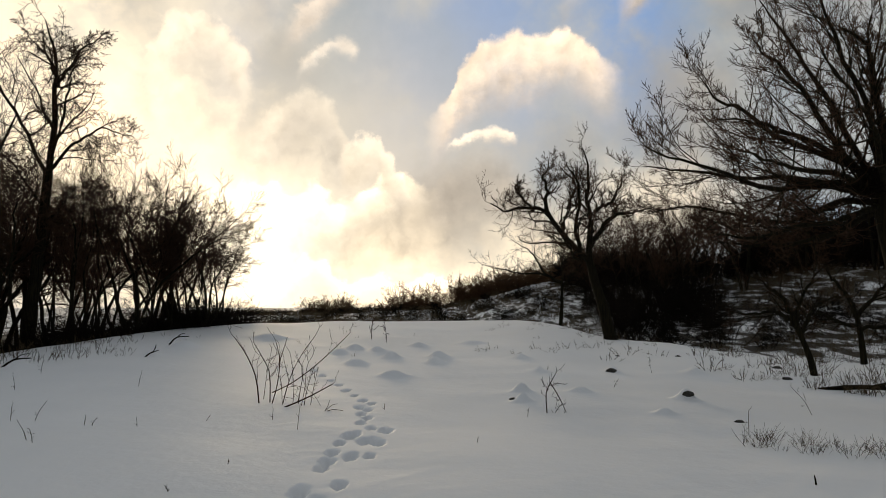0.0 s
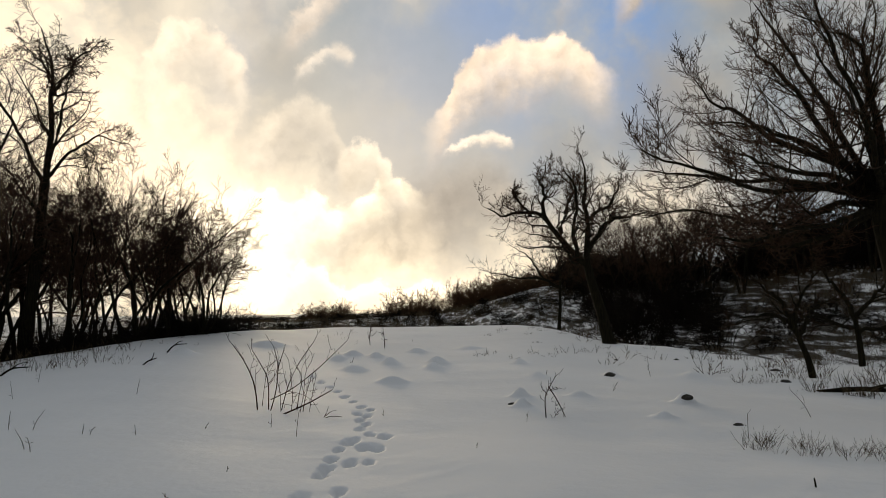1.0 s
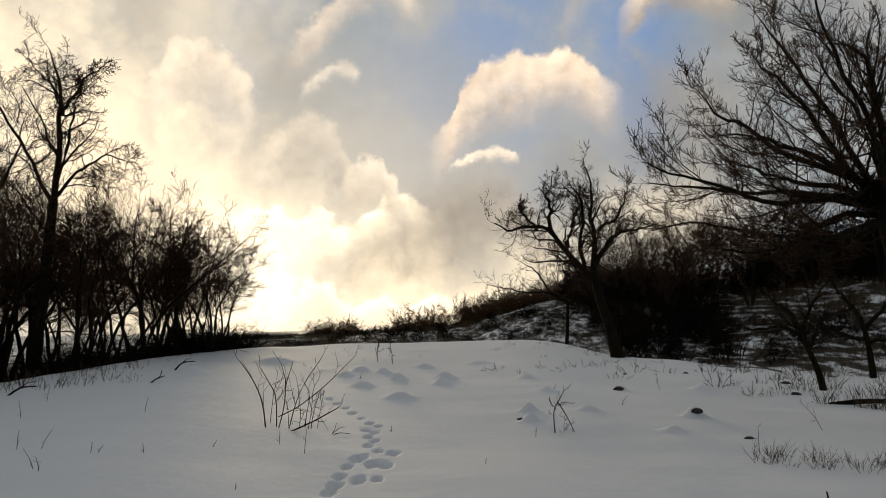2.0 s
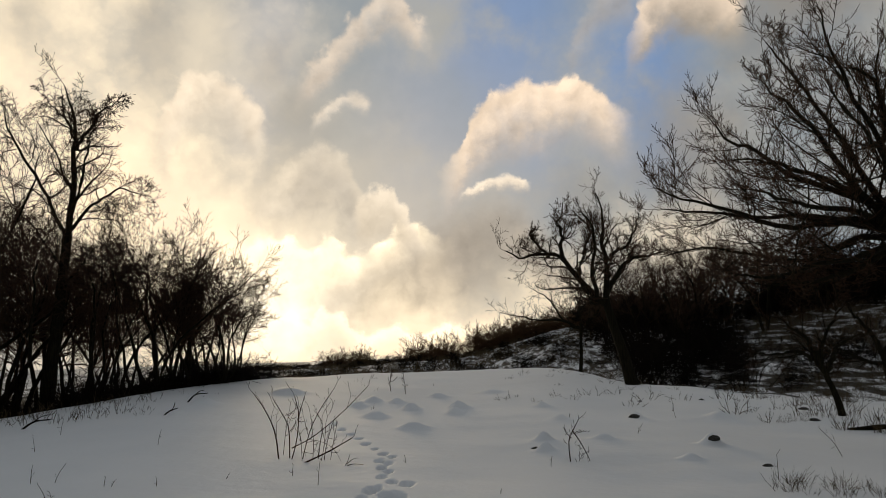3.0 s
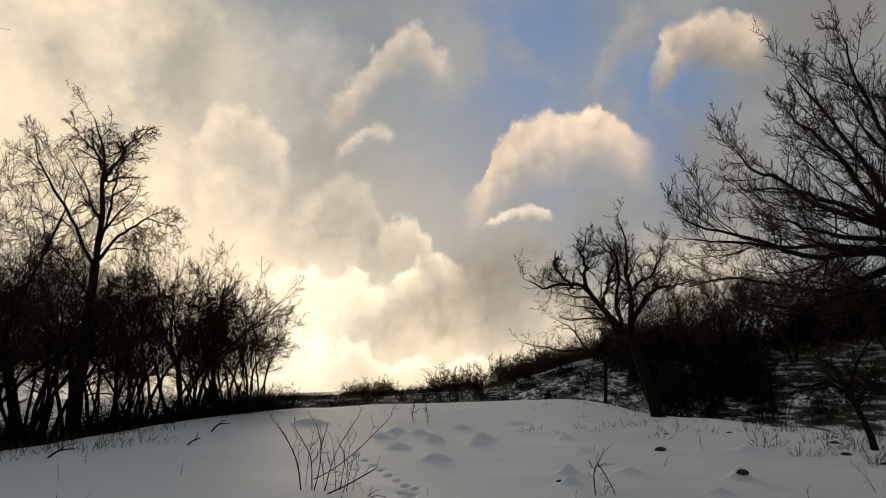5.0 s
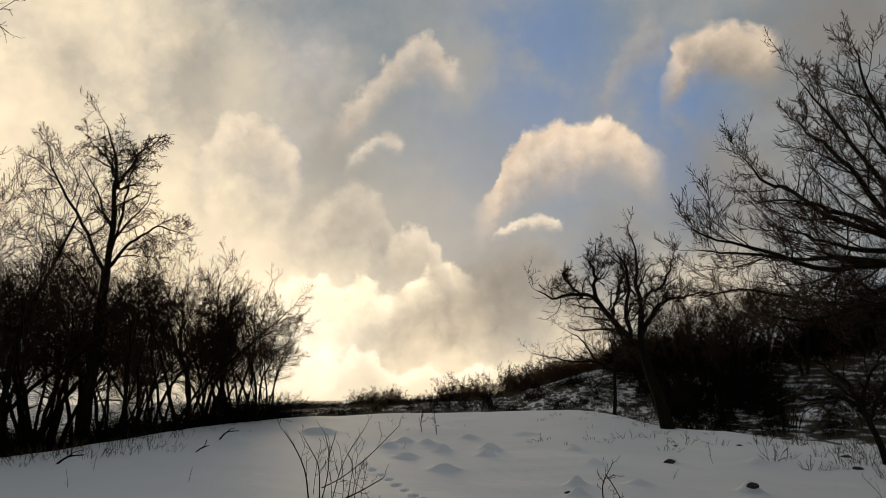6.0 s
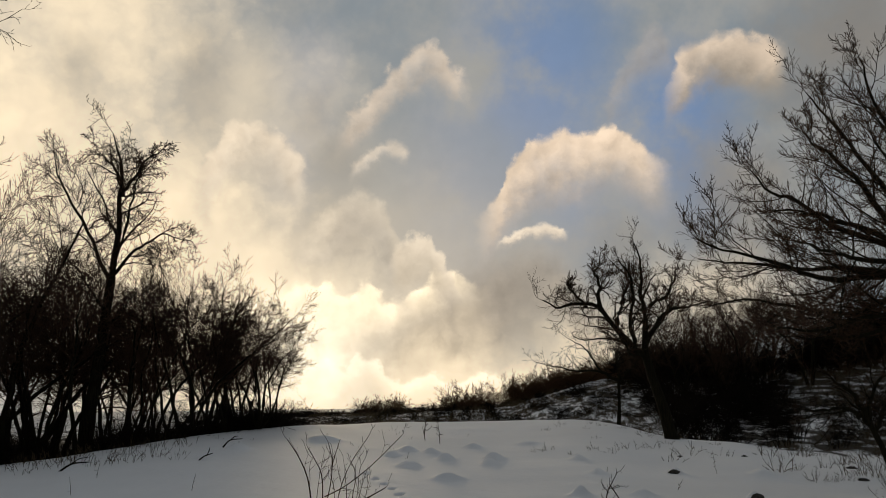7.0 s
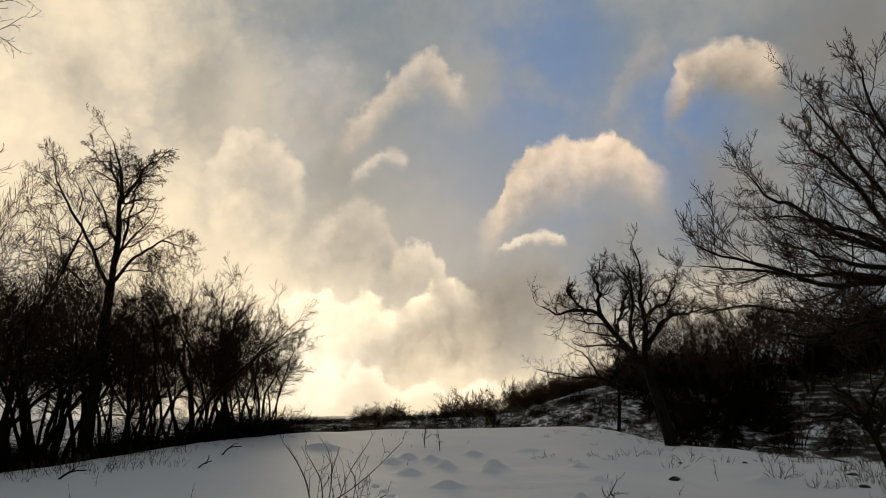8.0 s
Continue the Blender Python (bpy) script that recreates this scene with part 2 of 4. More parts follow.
def snow_material():
    """Snow, giving way to dead grass and soil where the ground's cover attribute is low."""
    mat = bpy.data.materials.new("old_snow")
    mat.use_nodes = True
    t = mat.node_tree
    bsdf = t.nodes["Principled BSDF"]

    def noise_of(scale, detail, vec):
        n = t.nodes.new("ShaderNodeTexNoise")
        n.inputs["Scale"].default_value, n.inputs["Detail"].default_value = scale, detail
        t.links.new(vec, n.inputs["Vector"])
        return n.outputs[0]

    def mul_add(a, k, b):
        n = t.nodes.new("ShaderNodeMath")
        n.operation = "MULTIPLY_ADD"
        t.links.new(a, n.inputs[0])
        n.inputs[1].default_value = k
        t.links.new(b, n.inputs[2])
        return n.outputs[0]

    def ramp_of(fac, lo, hi, c0, c1):
        n = t.nodes.new("ShaderNodeValToRGB")
        n.color_ramp.elements[0].position, n.color_ramp.elements[1].position = lo, hi
        n.color_ramp.elements[0].color, n.color_ramp.elements[1].color = (*c0, 1), (*c1, 1)
        t.links.new(fac, n.inputs[0])
        return n.outputs[0]

    co = t.nodes.new("ShaderNodeTexCoord").outputs["Object"]
    mp = t.nodes.new("ShaderNodeMapping")
    mp.inputs["Scale"].default_value = (1.0, 0.25, 1.0)
    t.links.new(co, mp.inputs[0])
    wide, mid, grain, crust = noise_of(0.35, 3, co), noise_of(2.6, 8, mp.outputs[0]), noise_of(28.0, 3, co), noise_of(5.0, 6, co)
    at = t.nodes.new("ShaderNodeAttribute")
    at.attribute_name = "cover"
    snow = ramp_of(wide, 0.3, 0.7, (0.86, 0.855, 0.85), (0.915, 0.905, 0.895))
    soil = ramp_of(grain, 0.35, 0.7, (0.018, 0.014, 0.009), (0.07, 0.052, 0.03))
    s = mul_add(mid, 1.0, at.outputs["Fac"])
    s = mul_add(grain, 0.35, s)
    fac = ramp_of(s, 0.64, 0.72, (0, 0, 0), (1, 1, 1))
    mix = t.nodes.new("ShaderNodeMix")
    mix.data_type = "RGBA"
    t.links.new(fac, mix.inputs[0])
    t.links.new(soil, mix.inputs[6])
    t.links.new(snow, mix.inputs[7])
    t.links.new(mix.outputs[2], bsdf.inputs["Base Color"])
    bsdf.inputs["Roughness"].default_value = 0.75
    bsdf.inputs["Specular IOR Level"].default_value = 0.25
    h = mul_add(grain, 0.15, crust)
    bp = t.nodes.new("ShaderNodeBump")
    bp.inputs["Strength"].default_value, bp.inputs["Distance"].default_value = 0.22, 0.05
    t.links.new(h, bp.inputs["Height"])
    t.links.new(bp.outputs[0], bsdf.inputs["Normal"])
    return mat


SNOW = snow_material()

# ---- ground ----
# by bearing: range and height angle of the field's brow, dip behind it, range and height angle of the hill
BEAR = np.array([-60.0, -40, -28.6, -23.8, -18.6, -14.2, -8.9, 0.0, 6.6, 9.0, 11.6, 16.1, 19.7, 24.5, 28.5, 40, 60])
BROW_R = np.array([20.0, 21, 22, 23, 26, 29, 32, 34, 32, 29, 26, 25, 21, 18.5, 17, 15, 14])
BROW_E = np.array([-4.2, -4.0, -3.0, -2.35, -1.55, -1.3, -1.15, -1.1, -1.0, -1.6, -2.35, -2.6, -3.7, -4.5, -5.2, -6, -6.2])
DIP = np.array([1.2, 1.2, 1.2, 1.2, 0.9, 0.6, 0.5, 0.6, 0.8, 0.7, 0.6, 0.5, 0.2, 0.1, 0.0, 0.0, 0.0])
HILL_R = np.array([110.0, 110, 110, 110, 105, 100, 95, 85, 72, 68, 64, 60, 56, 52, 48, 45, 45])
HILL_E = np.array([-0.6, -0.6, -0.6, -0.6, -0.6, -0.6, -0.5, -0.1, 1.5, 1.7, 1.8, 1.9, 2.2, 2.7, 3.0, 3, 2])
FINE = np.linspace(-60, 60, 241)


def softly(values):
    v = np.interp(FINE, BEAR, values)
    k = np.exp(-0.5 * (np.arange(-6, 7) / 2.2) ** 2)
    return np.convolve(np.pad(v, 6, mode="edge"), k / k.sum(), mode="valid")


BROW_R, BROW_E, DIP, HILL_R, HILL_E = [softly(v) for v in (BROW_R, BROW_E, DIP, HILL_R, HILL_E)]
np.random.seed(4)
# mounds: bearing, range, half width, height
MOUNDS = [(-6.2, 21.3, 0.42, 0.15), (-4.6, 20.8, 0.36, 0.14), (-3.6, 19.2, 0.38, 0.17), (-1.7, 22.4, 0.42, 0.13), (-0.3, 19.2, 0.42, 0.18), (-0.6, 18.0, 0.34, 0.14), (-6.1, 17.8, 0.5, 0.12), (-3.5, 15.5, 0.5, 0.12),
          (-7.3, 20.2, 0.4, 0.12), (5.5, 13.2, 0.24, 0.15), (5.6, 12.2, 0.22, 0.13), (11.7, 16.9, 0.24, 0.14), (16.6, 13.0, 0.28, 0.17), (9.6, 13.3, 0.3, 0.09), (5.4, 18.7, 0.3, 0.12), (6.7, 16.0, 0.26, 0.09),
          (15.2, 11.5, 0.24, 0.08), (17.1, 17.3, 0.4, 0.12), (-17.6, 20.8, 0.5, 0.17), (-19.7, 19.0, 0.35, 0.1), (-12, 24.0, 0.9, 0.14), (2.0, 23.0, 0.7, 0.1), (-27.5, 18.4, 0.4, 0.14)]
# footprints: bearing, range
TRAIL = [(-9.9, 6.9), (-7.2, 7.1), (-8.4, 7.8), (-8.0, 8.1), (-7.7, 8.5), (-6.4, 8.3), (-7.2, 9.0), (-6.1, 9.5), (-6.5, 9.4), (-5.5, 9.1), (-4.4, 9.0), (-4.8, 9.1), (-5.7, 10.3), (-5.0, 9.9), (-4.0, 9.8), (-5.7, 11.0), (-5.3, 10.7),
         (-5.9, 11.6), (-5.3, 11.4), (-5.6, 12.3), (-6.2, 12.9), (-6.8, 13.5), (-7.3, 14.2), (-7.8, 14.8), (-8.4, 15.4), (-9.0, 16.2), (-5.1, 8.3), (-8.9, 6.6), (-5.0, 12.0)]
STEPS = [(b, r, 0.058 + 0.028 * random.random(), 0.11 + 0.05 * random.random()) for b, r in TRAIL]


def smooth(u):
    u = np.clip(u, 0, 1)
    return u * u * (3 - 2 * u)


def lumps(x, y, size, seed):
    """Cheap rolling noise from a few sine waves."""
    g = np.random.RandomState(seed)
    out = 0.0
    for k in range(7):
        an, ph = g.rand(2) * 6.283
        w = 6.283 / (size * (0.6 + 0.9 * g.rand()))
        out = out + np.sin(w * (x * math.cos(an) + y * math.sin(an)) + ph)
    return out / 7


def ground_z(x, y, details=True):
    x, y = np.asarray(x, float), np.asarray(y, float)
    b = np.degrees(np.arctan2(x, y))
    r = np.hypot(x, y)
    back = smooth((np.abs(b) - 60) / 40)
    br, be, dip, hr, he = [np.interp(b, FINE, v) for v in (BROW_R, BROW_E, DIP, HILL_R, HILL_E)]
    zb = (EYE + br * np.tan(np.radians(be))) * (1 - back)
    zh = (EYE + hr * np.tan(np.radians(he))) * (1 - back)
    u = r / br
    field = zb * smooth(np.clip(u, 0, 1) * 0.5) * 2.0
    v = np.clip((r - br) / (hr - br), 0, 1.0)
    fall = dip * smooth((r - br) / 6) * (1 - smooth((v - 0.12) / 0.5))
    # the brow rounds off, then the hill climbs
    beyond = zb + (zh - zb) * smooth(v) - fall
    past = np.clip(r - hr, 0, 2000)
    z = np.where(r < br, field, beyond) - 3.0 * (1 - np.exp(-past / 60)) - past * 0.004
    z = z + lumps(x, y, 5.0, 3) * 0.04 * smooth(r / 8) + lumps(x, y, 1.6, 5) * 0.014 + lumps(x, y, 0.45, 6) * 0.004 + lumps(x, y, 16, 8) * 0.25 * smooth((r - 38) / 20)
    if details:
        for mb, mr, w, h in MOUNDS:
            mx, my = mr * math.sin(radians(mb)), mr * math.cos(radians(mb))
            d2 = ((x - mx) / (w * 0.85)) ** 2 + ((y - my) / (w * 0.9)) ** 2
            z = z + h * np.exp(-(d2 * 3.0) ** 1.15)
        for mb, mr, w, h in STEPS:
            mx, my = mr * math.sin(radians(mb)), mr * math.cos(radians(mb))
            ragged = 1.0 + 0.35 * np.sin(x * 31.0 + y * 17.0 + mr * 9) * np.sin(y * 23.0 - x * 13.0)
            d2 = (((x - mx) / (w * 0.72)) ** 2 + ((y - my) / (w * 1.9)) ** 2) * ragged
            z = z - h * np.exp(-d2 ** 1.6)
    return z


def spot(bearing, r, sink=0.0):
    """The place on the ground at that bearing (degrees) and range from where the camera stands."""
    x, y = r * math.sin(radians(bearing)), r * math.cos(radians(bearing))
    return Vector((x, y, float(ground_z(x, y)) - sink))


def mesh_of(name, verts, faces):
    """A mesh from arrays: verts n x 3, faces m x 4."""
    me = bpy.data.meshes.new(name)
    verts, faces = np.asarray(verts, np.float32), np.asarray(faces, np.int32)
    m, k = faces.shape
    me.vertices.add(len(verts))
    me.vertices.foreach_set("co", verts.ravel())
    me.loops.add(m * k)
    me.loops.foreach_set("vertex_index", faces.ravel())
    me.polygons.add(m)
    me.polygons.foreach_set("loop_start", np.arange(0, m * k, k, dtype=np.int32))
    me.polygons.foreach_set("use_smooth", np.ones(m, dtype=bool))
    me.update(calc_edges=True)
    return me


def build_ground():
    az = np.concatenate([np.linspace(-180, -62, 40)[:-1], np.linspace(-62, -34, 24)[:-1], np.linspace(-34, -14, 64)[:-1], np.linspace(-14, -1, 150)[:-1], np.linspace(-1, 34, 120)[:-1], np.linspace(34, 62, 24)[:-1], np.linspace(62, 180, 40)[:-1]])
    rr = np.concatenate([np.linspace(0.3, 6.4, 12)[:-1], np.linspace(6.4, 15.5, 250)[:-1], np.linspace(15.5, 16, 4)[:-1], np.linspace(16, 36, 90)[:-1], np.geomspace(36, 130, 60)[:-1], np.geomspace(130, 4000, 26)])
    A, Rr = np.meshgrid(np.radians(az), rr)
    X, Y = Rr * np.sin(A), Rr * np.cos(A)
    Z = ground_z(X, Y)
    na, nr = len(az), len(rr)
    verts = np.stack([X, Y, Z], -1).reshape(-1, 3)
    i, j = np.meshgrid(np.arange(nr - 1), np.arange(na), indexing="ij")
    j2 = (j + 1) % na
    faces = np.stack([i * na + j, i * na + j2, (i + 1) * na + j2, (i + 1) * na + j], -1).reshape(-1, 4)[:, ::-1]
    verts = np.vstack([verts, [[0, 0, float(ground_z(0.0, 0.01))]]])
    c = len(verts) - 1
    me = mesh_of("ground", verts, faces)
    # the small hub under the stand
    bm = bmesh.new()
    bm.from_mesh(me)
    bm.verts.ensure_lookup_table()
    for k in range(na):
        bm.faces.new((bm.verts[c], bm.verts[k], bm.verts[(k + 1) % na])).smooth = True
    bm.to_mesh(me)
    bm.free()
    b, r = np.degrees(np.arctan2(verts[:, 0], verts[:, 1])), np.hypot(verts[:, 0], verts[:, 1])
    edge = np.interp(b, FINE, BROW_R)
    rough = smooth((r - edge * 0.97) / 8)
    right = smooth((b - 13) / 8) * smooth((r - 13.5) / 4) * 0.22
    cov = 0.75 - 0.73 * rough - right
    litter = smooth((-13 - b) / 4) * smooth((r - edge - 0.5) / 2) * smooth((60 - r) / 15)
    cov = np.clip(cov, -0.055, 1.0) - 0.4 * litter
    at = me.attributes.new("cover", "FLOAT", "POINT")
    at.data.foreach_set("value", cov.astype(np.float32))
    me.materials.append(SNOW)
    tagged(new("ground", me), "snow-covered sloping meadow with footprints and bare grassy patches", "ground", kind="structure")


build_ground()


# ---- branches ----
def unit(v):
    return v / np.maximum(np.linalg.norm(v, axis=-1, keepdims=True), 1e-9)


def shoots(g, P, D, L, R, segs, wander, up, taper=0.25):
    """Lets branches grow from places P in ways D: their points and thicknesses."""
    n = len(P)
    pts, d = [P], unit(D)
    for k in range(segs):
        d = unit(d + g.randn(n, 3) * wander + np.array([0, 0, up]))
        pts.append(pts[-1] + d * (L / segs)[:, None])
    pts = np.stack(pts, 1)
    rad = R[:, None] * (1 - (1 - taper) * np.linspace(0, 1, segs + 1)[None, :])
    return pts, rad


def offshoots(g, pts, rad, per, t0, ang, ratio, thin=0.44):
    """Where the next branches leave these: places, ways, lengths, thicknesses."""
    n, m = pts.shape[0], pts.shape[1] - 1
    L = np.linalg.norm(np.diff(pts, axis=1), axis=-1).sum(1)
    t = t0 + (1 - t0) * ((np.arange(per)[None, :] + g.rand(n, per)) / per)
    t[:, -1] = 0.999
    f = t * m
    i = np.minimum(f.astype(int), m - 1)
    w = (f - i)[..., None]
    rows = np.arange(n)[:, None]
    a, b = pts[rows, i], pts[rows, i + 1]
    P = a + (b - a) * w
    T = unit(b - a)
    side = unit(np.cross(T, g.randn(n, per, 3)))
    an = np.radians(ang[0] + (ang[1] - ang[0]) * g.rand(n, per))[..., None]
    an[:, -1] *= 0.45
    D = T * np.cos(an) + side * np.sin(an)
    ln = L[:, None] * ratio * (0.55 + 0.75 * g.rand(n, per)) * (1.15 - 0.6 * t)
    ra = (rad[rows, i] * (1 - w[..., 0]) + rad[rows, i + 1] * w[..., 0]) * thin
    k = n * per
    return P.reshape(k, 3), D.reshape(k, 3), ln.reshape(k), ra.reshape(k)


def tubes(pts, rad, sides):
    n, m = pts.shape[:2]
    T = np.gradient(pts, axis=1)
    T = unit(T)
    ref = np.where(np.abs(T[..., 2:3]) > 0.9, np.array([1.0, 0.13, 0]), np.array([0, 0.13, 1.0]))
    u = unit(np.cross(T, ref))
    v = np.cross(T, u)
    an = np.arange(sides) * 2 * np.pi / sides
    ring = u[:, :, None] * np.cos(an)[:, None] + v[:, :, None] * np.sin(an)[:, None]
    verts = (pts[:, :, None] + ring * rad[:, :, None, None]).reshape(-1, 3)
    b, k, s = np.meshgrid(np.arange(n), np.arange(m - 1), np.arange(sides), indexing="ij")
    s2 = (s + 1) % sides
    base = (b * m + k) * sides
    faces = np.stack([base + s, base + s2, base + sides + s2, base + sides + s], -1).reshape(-1, 4)
    return verts, faces


def join(pieces):
    vs, fs, n = [], [], 0
    for v, f in pieces:
        vs.append(v)
        fs.append(f + n)
        n += len(v)
    return np.concatenate(vs), np.concatenate(fs)


def part(name, pieces, mat, parent, label=""):
    me = mesh_of(name, *join(pieces))
    me.materials.append(mat)
    ob = new(name, me)
    ob.parent = parent
    if label:
        tagged(ob, label)
    return ob


def bent(waypoints, segs):
    """A smooth line through a limb's waypoints."""
    w = np.array(waypoints, float)
    n = len(w)
    ext = np.vstack([2 * w[0] - w[1], w, 2 * w[-1] - w[-2]])
    out = []
    for t in np.linspace(0, n - 1, segs + 1):
        i = min(int(t), n - 2)
        f = t - i
        a, b, c, d = ext[i:i + 4]
        out.append(0.5 * (2 * b + (c - a) * f + (2 * a - 5 * b + 4 * c - d) * f * f + (3 * b - a - 3 * c + d) * f ** 3))
    return np.array(out)


def crown(g, pts, rad, levels, tip=0.0035, thin=0.44):
    """Branches level by level, each as points and thicknesses."""
    out = []
    for n, (per, t0, ang, ratio, segs, wander, up, sides) in enumerate(levels):
        P, D, L, R = offshoots(g, pts, rad, per, t0, ang, ratio, thin if n == 0 else 0.5)
        R = np.maximum(R, tip)
        pts, rad = shoots(g, P, D, L, R, segs, wander, up, 0.35)
        rad = np.maximum(rad, tip * 0.7)
        out.append((pts, rad, sides))
    return out


def limb_tree(name, place, trunk, limbs, levels, seed, thick, label, category="tree", tip=0.0035, jitter=0.25, thin=0.44):
    """A bare tree from its trunk's and limbs' waypoints. limbs: (thickness, waypoints)."""
    g = np.random.RandomState(seed)
    top = new(name)
    top.location = place
    segs = 16
    line = bent(trunk, segs)
    r = np.linspace(thick, thick * 0.6, segs + 1)
    r[0] *= 1.5
    r[1] *= 1.2
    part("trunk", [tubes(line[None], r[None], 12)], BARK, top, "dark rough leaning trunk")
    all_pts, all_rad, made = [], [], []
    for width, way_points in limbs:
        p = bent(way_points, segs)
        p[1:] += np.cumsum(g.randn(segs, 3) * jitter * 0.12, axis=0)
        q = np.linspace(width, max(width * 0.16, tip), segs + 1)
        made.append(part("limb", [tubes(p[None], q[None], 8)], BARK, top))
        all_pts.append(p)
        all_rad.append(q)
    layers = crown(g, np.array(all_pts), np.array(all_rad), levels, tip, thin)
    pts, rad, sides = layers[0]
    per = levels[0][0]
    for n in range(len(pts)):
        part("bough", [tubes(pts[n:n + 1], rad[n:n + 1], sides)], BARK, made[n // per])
    tagged(part("crown", [tubes(*layer) for layer in layers[1:]], TWIG, top, "fine bare twigs"), kind="stuff")
    return tagged(top, label, category)


def wild_tree(name, seed, stems, height, spread, levels, thick, label, category="tree", tip=0.004, wander=0.10):
    """A slender many-stemmed tree of the thicket, at the origin."""
    g = np.random.RandomState(seed)
    top = new(name)
    an = g.rand(stems) * 6.283
    lean = spread * (0.3 + g.rand(stems))
    D = np.stack([np.cos(an) * lean, np.sin(an) * lean, np.ones(stems)], -1)
    P = np.stack([np.cos(an) * 0.12, np.sin(an) * 0.12, np.full(stems, -0.15)], -1)
    L = height * (0.75 + 0.35 * g.rand(stems))
    R = thick * (0.6 + 0.6 * g.rand(stems))
    pts, rad = shoots(g, P, D, L, R, 12, wander, 0.03, 0.2)
    for k in range(stems):
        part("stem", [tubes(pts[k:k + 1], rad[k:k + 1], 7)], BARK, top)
    layers = crown(g, pts, rad, levels, tip)
    tagged(part("crown", [tubes(*layer) for layer in layers], TWIG, top, "fine bare twigs"), kind="stuff")
    return tagged(top, label, category)


def shrub(name, seed, stems, height, spread, per, thick, mat, label, tip=0.004, group="", per2=4):
    """A low tangle of bare stems, at the origin."""
    g = np.random.RandomState(seed)
    an = g.rand(stems) * 6.283
    lean = spread * g.rand(stems)
    P = np.stack([np.cos(an) * lean * 0.5, np.sin(an) * lean * 0.5, np.zeros(stems)], -1) * height
    P[:, 2] = -0.1
    D = np.stack([np.cos(an) * lean * 1.7, np.sin(an) * lean * 1.7, np.ones(stems)], -1)
    L = height * (0.6 + 0.4 * g.rand(stems)) * (1.0 - 0.25 * lean)
    pts, rad = shoots(g, P, D, L, np.full(stems, thick), 4, 0.18, 0.02, 0.3)
    layers = crown(g, pts, rad, [(per, 0.15, (30, 80), 0.5, 2, 0.25, 0.06, 3), (per2, 0.15, (30, 75), 0.8, 1, 0.25, 0.03, 3)], tip)
    me = mesh_of(name, *join([tubes(pts, rad, 3)] + [tubes(*layer) for layer in layers]))
    me.materials.append(mat)
    return tagged(new(name, me), label, "shrub", group)


def put(ob, place, turn=0.0, size=1.0, high=1.0):
    m = Matrix.LocRotScale(place, Euler((0, 0, turn)), None)
    c = copy_thing(ob, m)
    c.scale = (size, size, size * high)
    return c


# ---- the two walnut trees ----
WALNUT = [(18, 0.12, (40, 85), 0.32, 8, 0.24, 0.07, 5), (8, 0.1, (35, 75), 0.50, 5, 0.25, 0.10, 4), (6, 0.15, (30, 65), 0.52, 3, 0.22, 0.12, 3)]
WIDE = [(15, 0.1, (25, 60), 0.36, 9, 0.11, 0.05, 5), (9, 0.12, (30, 62), 0.42, 6, 0.15, 0.09, 4), (8, 0.12, (30, 62), 0.50, 4, 0.16, 0.11, 3)]
limb_tree("walnut_tree", spot(11.6, 26.0, 0.1), [(0.07, 0, -0.1), (-0.06, 0, 0.5), (-0.18, 0, 1.07), (-0.42, 0, 1.85), (-0.58, 0, 2.5)], [
    (0.115, [(-0.58, 0.0, 2.45), (-0.94, 0.0, 2.93), (-1.47, -0.2, 3.58), (-1.9, -0.3, 4.02), (-2.51, -0.4, 4.12), (-3.13, -0.5, 4.07), (-3.6, -0.5, 4.31)]),
    (0.115, [(-0.58, 0.0, 2.45), (-0.51, 0.1, 3.47), (-0.36, 0.2, 4.16), (-0.47, 0.2, 4.72), (-0.32, 0.1, 5.28), (-0.48, 0.0, 6.0)]),
    (0.08, [(-0.5, 0.1, 3.2), (0.03, 0.3, 3.71), (0.67, 0.6, 3.84), (1.16, 0.8, 3.85), (1.6, 0.9, 4.1)]),
    (0.08, [(-1.45, -0.2, 3.55), (-1.16, 0.2, 4.4), (-0.98, 0.5, 5.01), (-1.36, 0.7, 5.7)]),
    (0.07, [(-1.9, -0.3, 4.0), (-2.03, -0.6, 4.63), (-2.08, -0.8, 5.06), (-1.86, -0.9, 5.6)]),
    (0.08, [(-0.92, 0.0, 2.9), (-1.1, -0.4, 3.59), (-0.98, -0.7, 4.25), (-1.1, -0.9, 5.09), (-1.3, -1.0, 5.6)]),
    (0.06, [(-0.4, 0.2, 4.1), (0.03, -0.2, 4.65), (0.24, -0.4, 5.1), (0.49, -0.5, 5.4)]),
    (0.05, [(-2.4, -0.4, 4.1), (-2.75, -0.2, 4.5), (-2.8, 0.0, 4.95)]),
    (0.05, [(-0.5, 0.1, 3.0), (-0.1, 0.8, 3.6), (0.5, 1.4, 4.3), (0.7, 1.7, 4.9)]),
    (0.05, [(-0.9, 0.1, 2.6), (-1.5, -0.8, 3.2), (-2.1, -1.4, 3.3)]),
], WALNUT, 11, 0.21, "old bare walnut tree leaning on the snowy brow", tip=0.0054, jitter=0.34, thin=0.4)

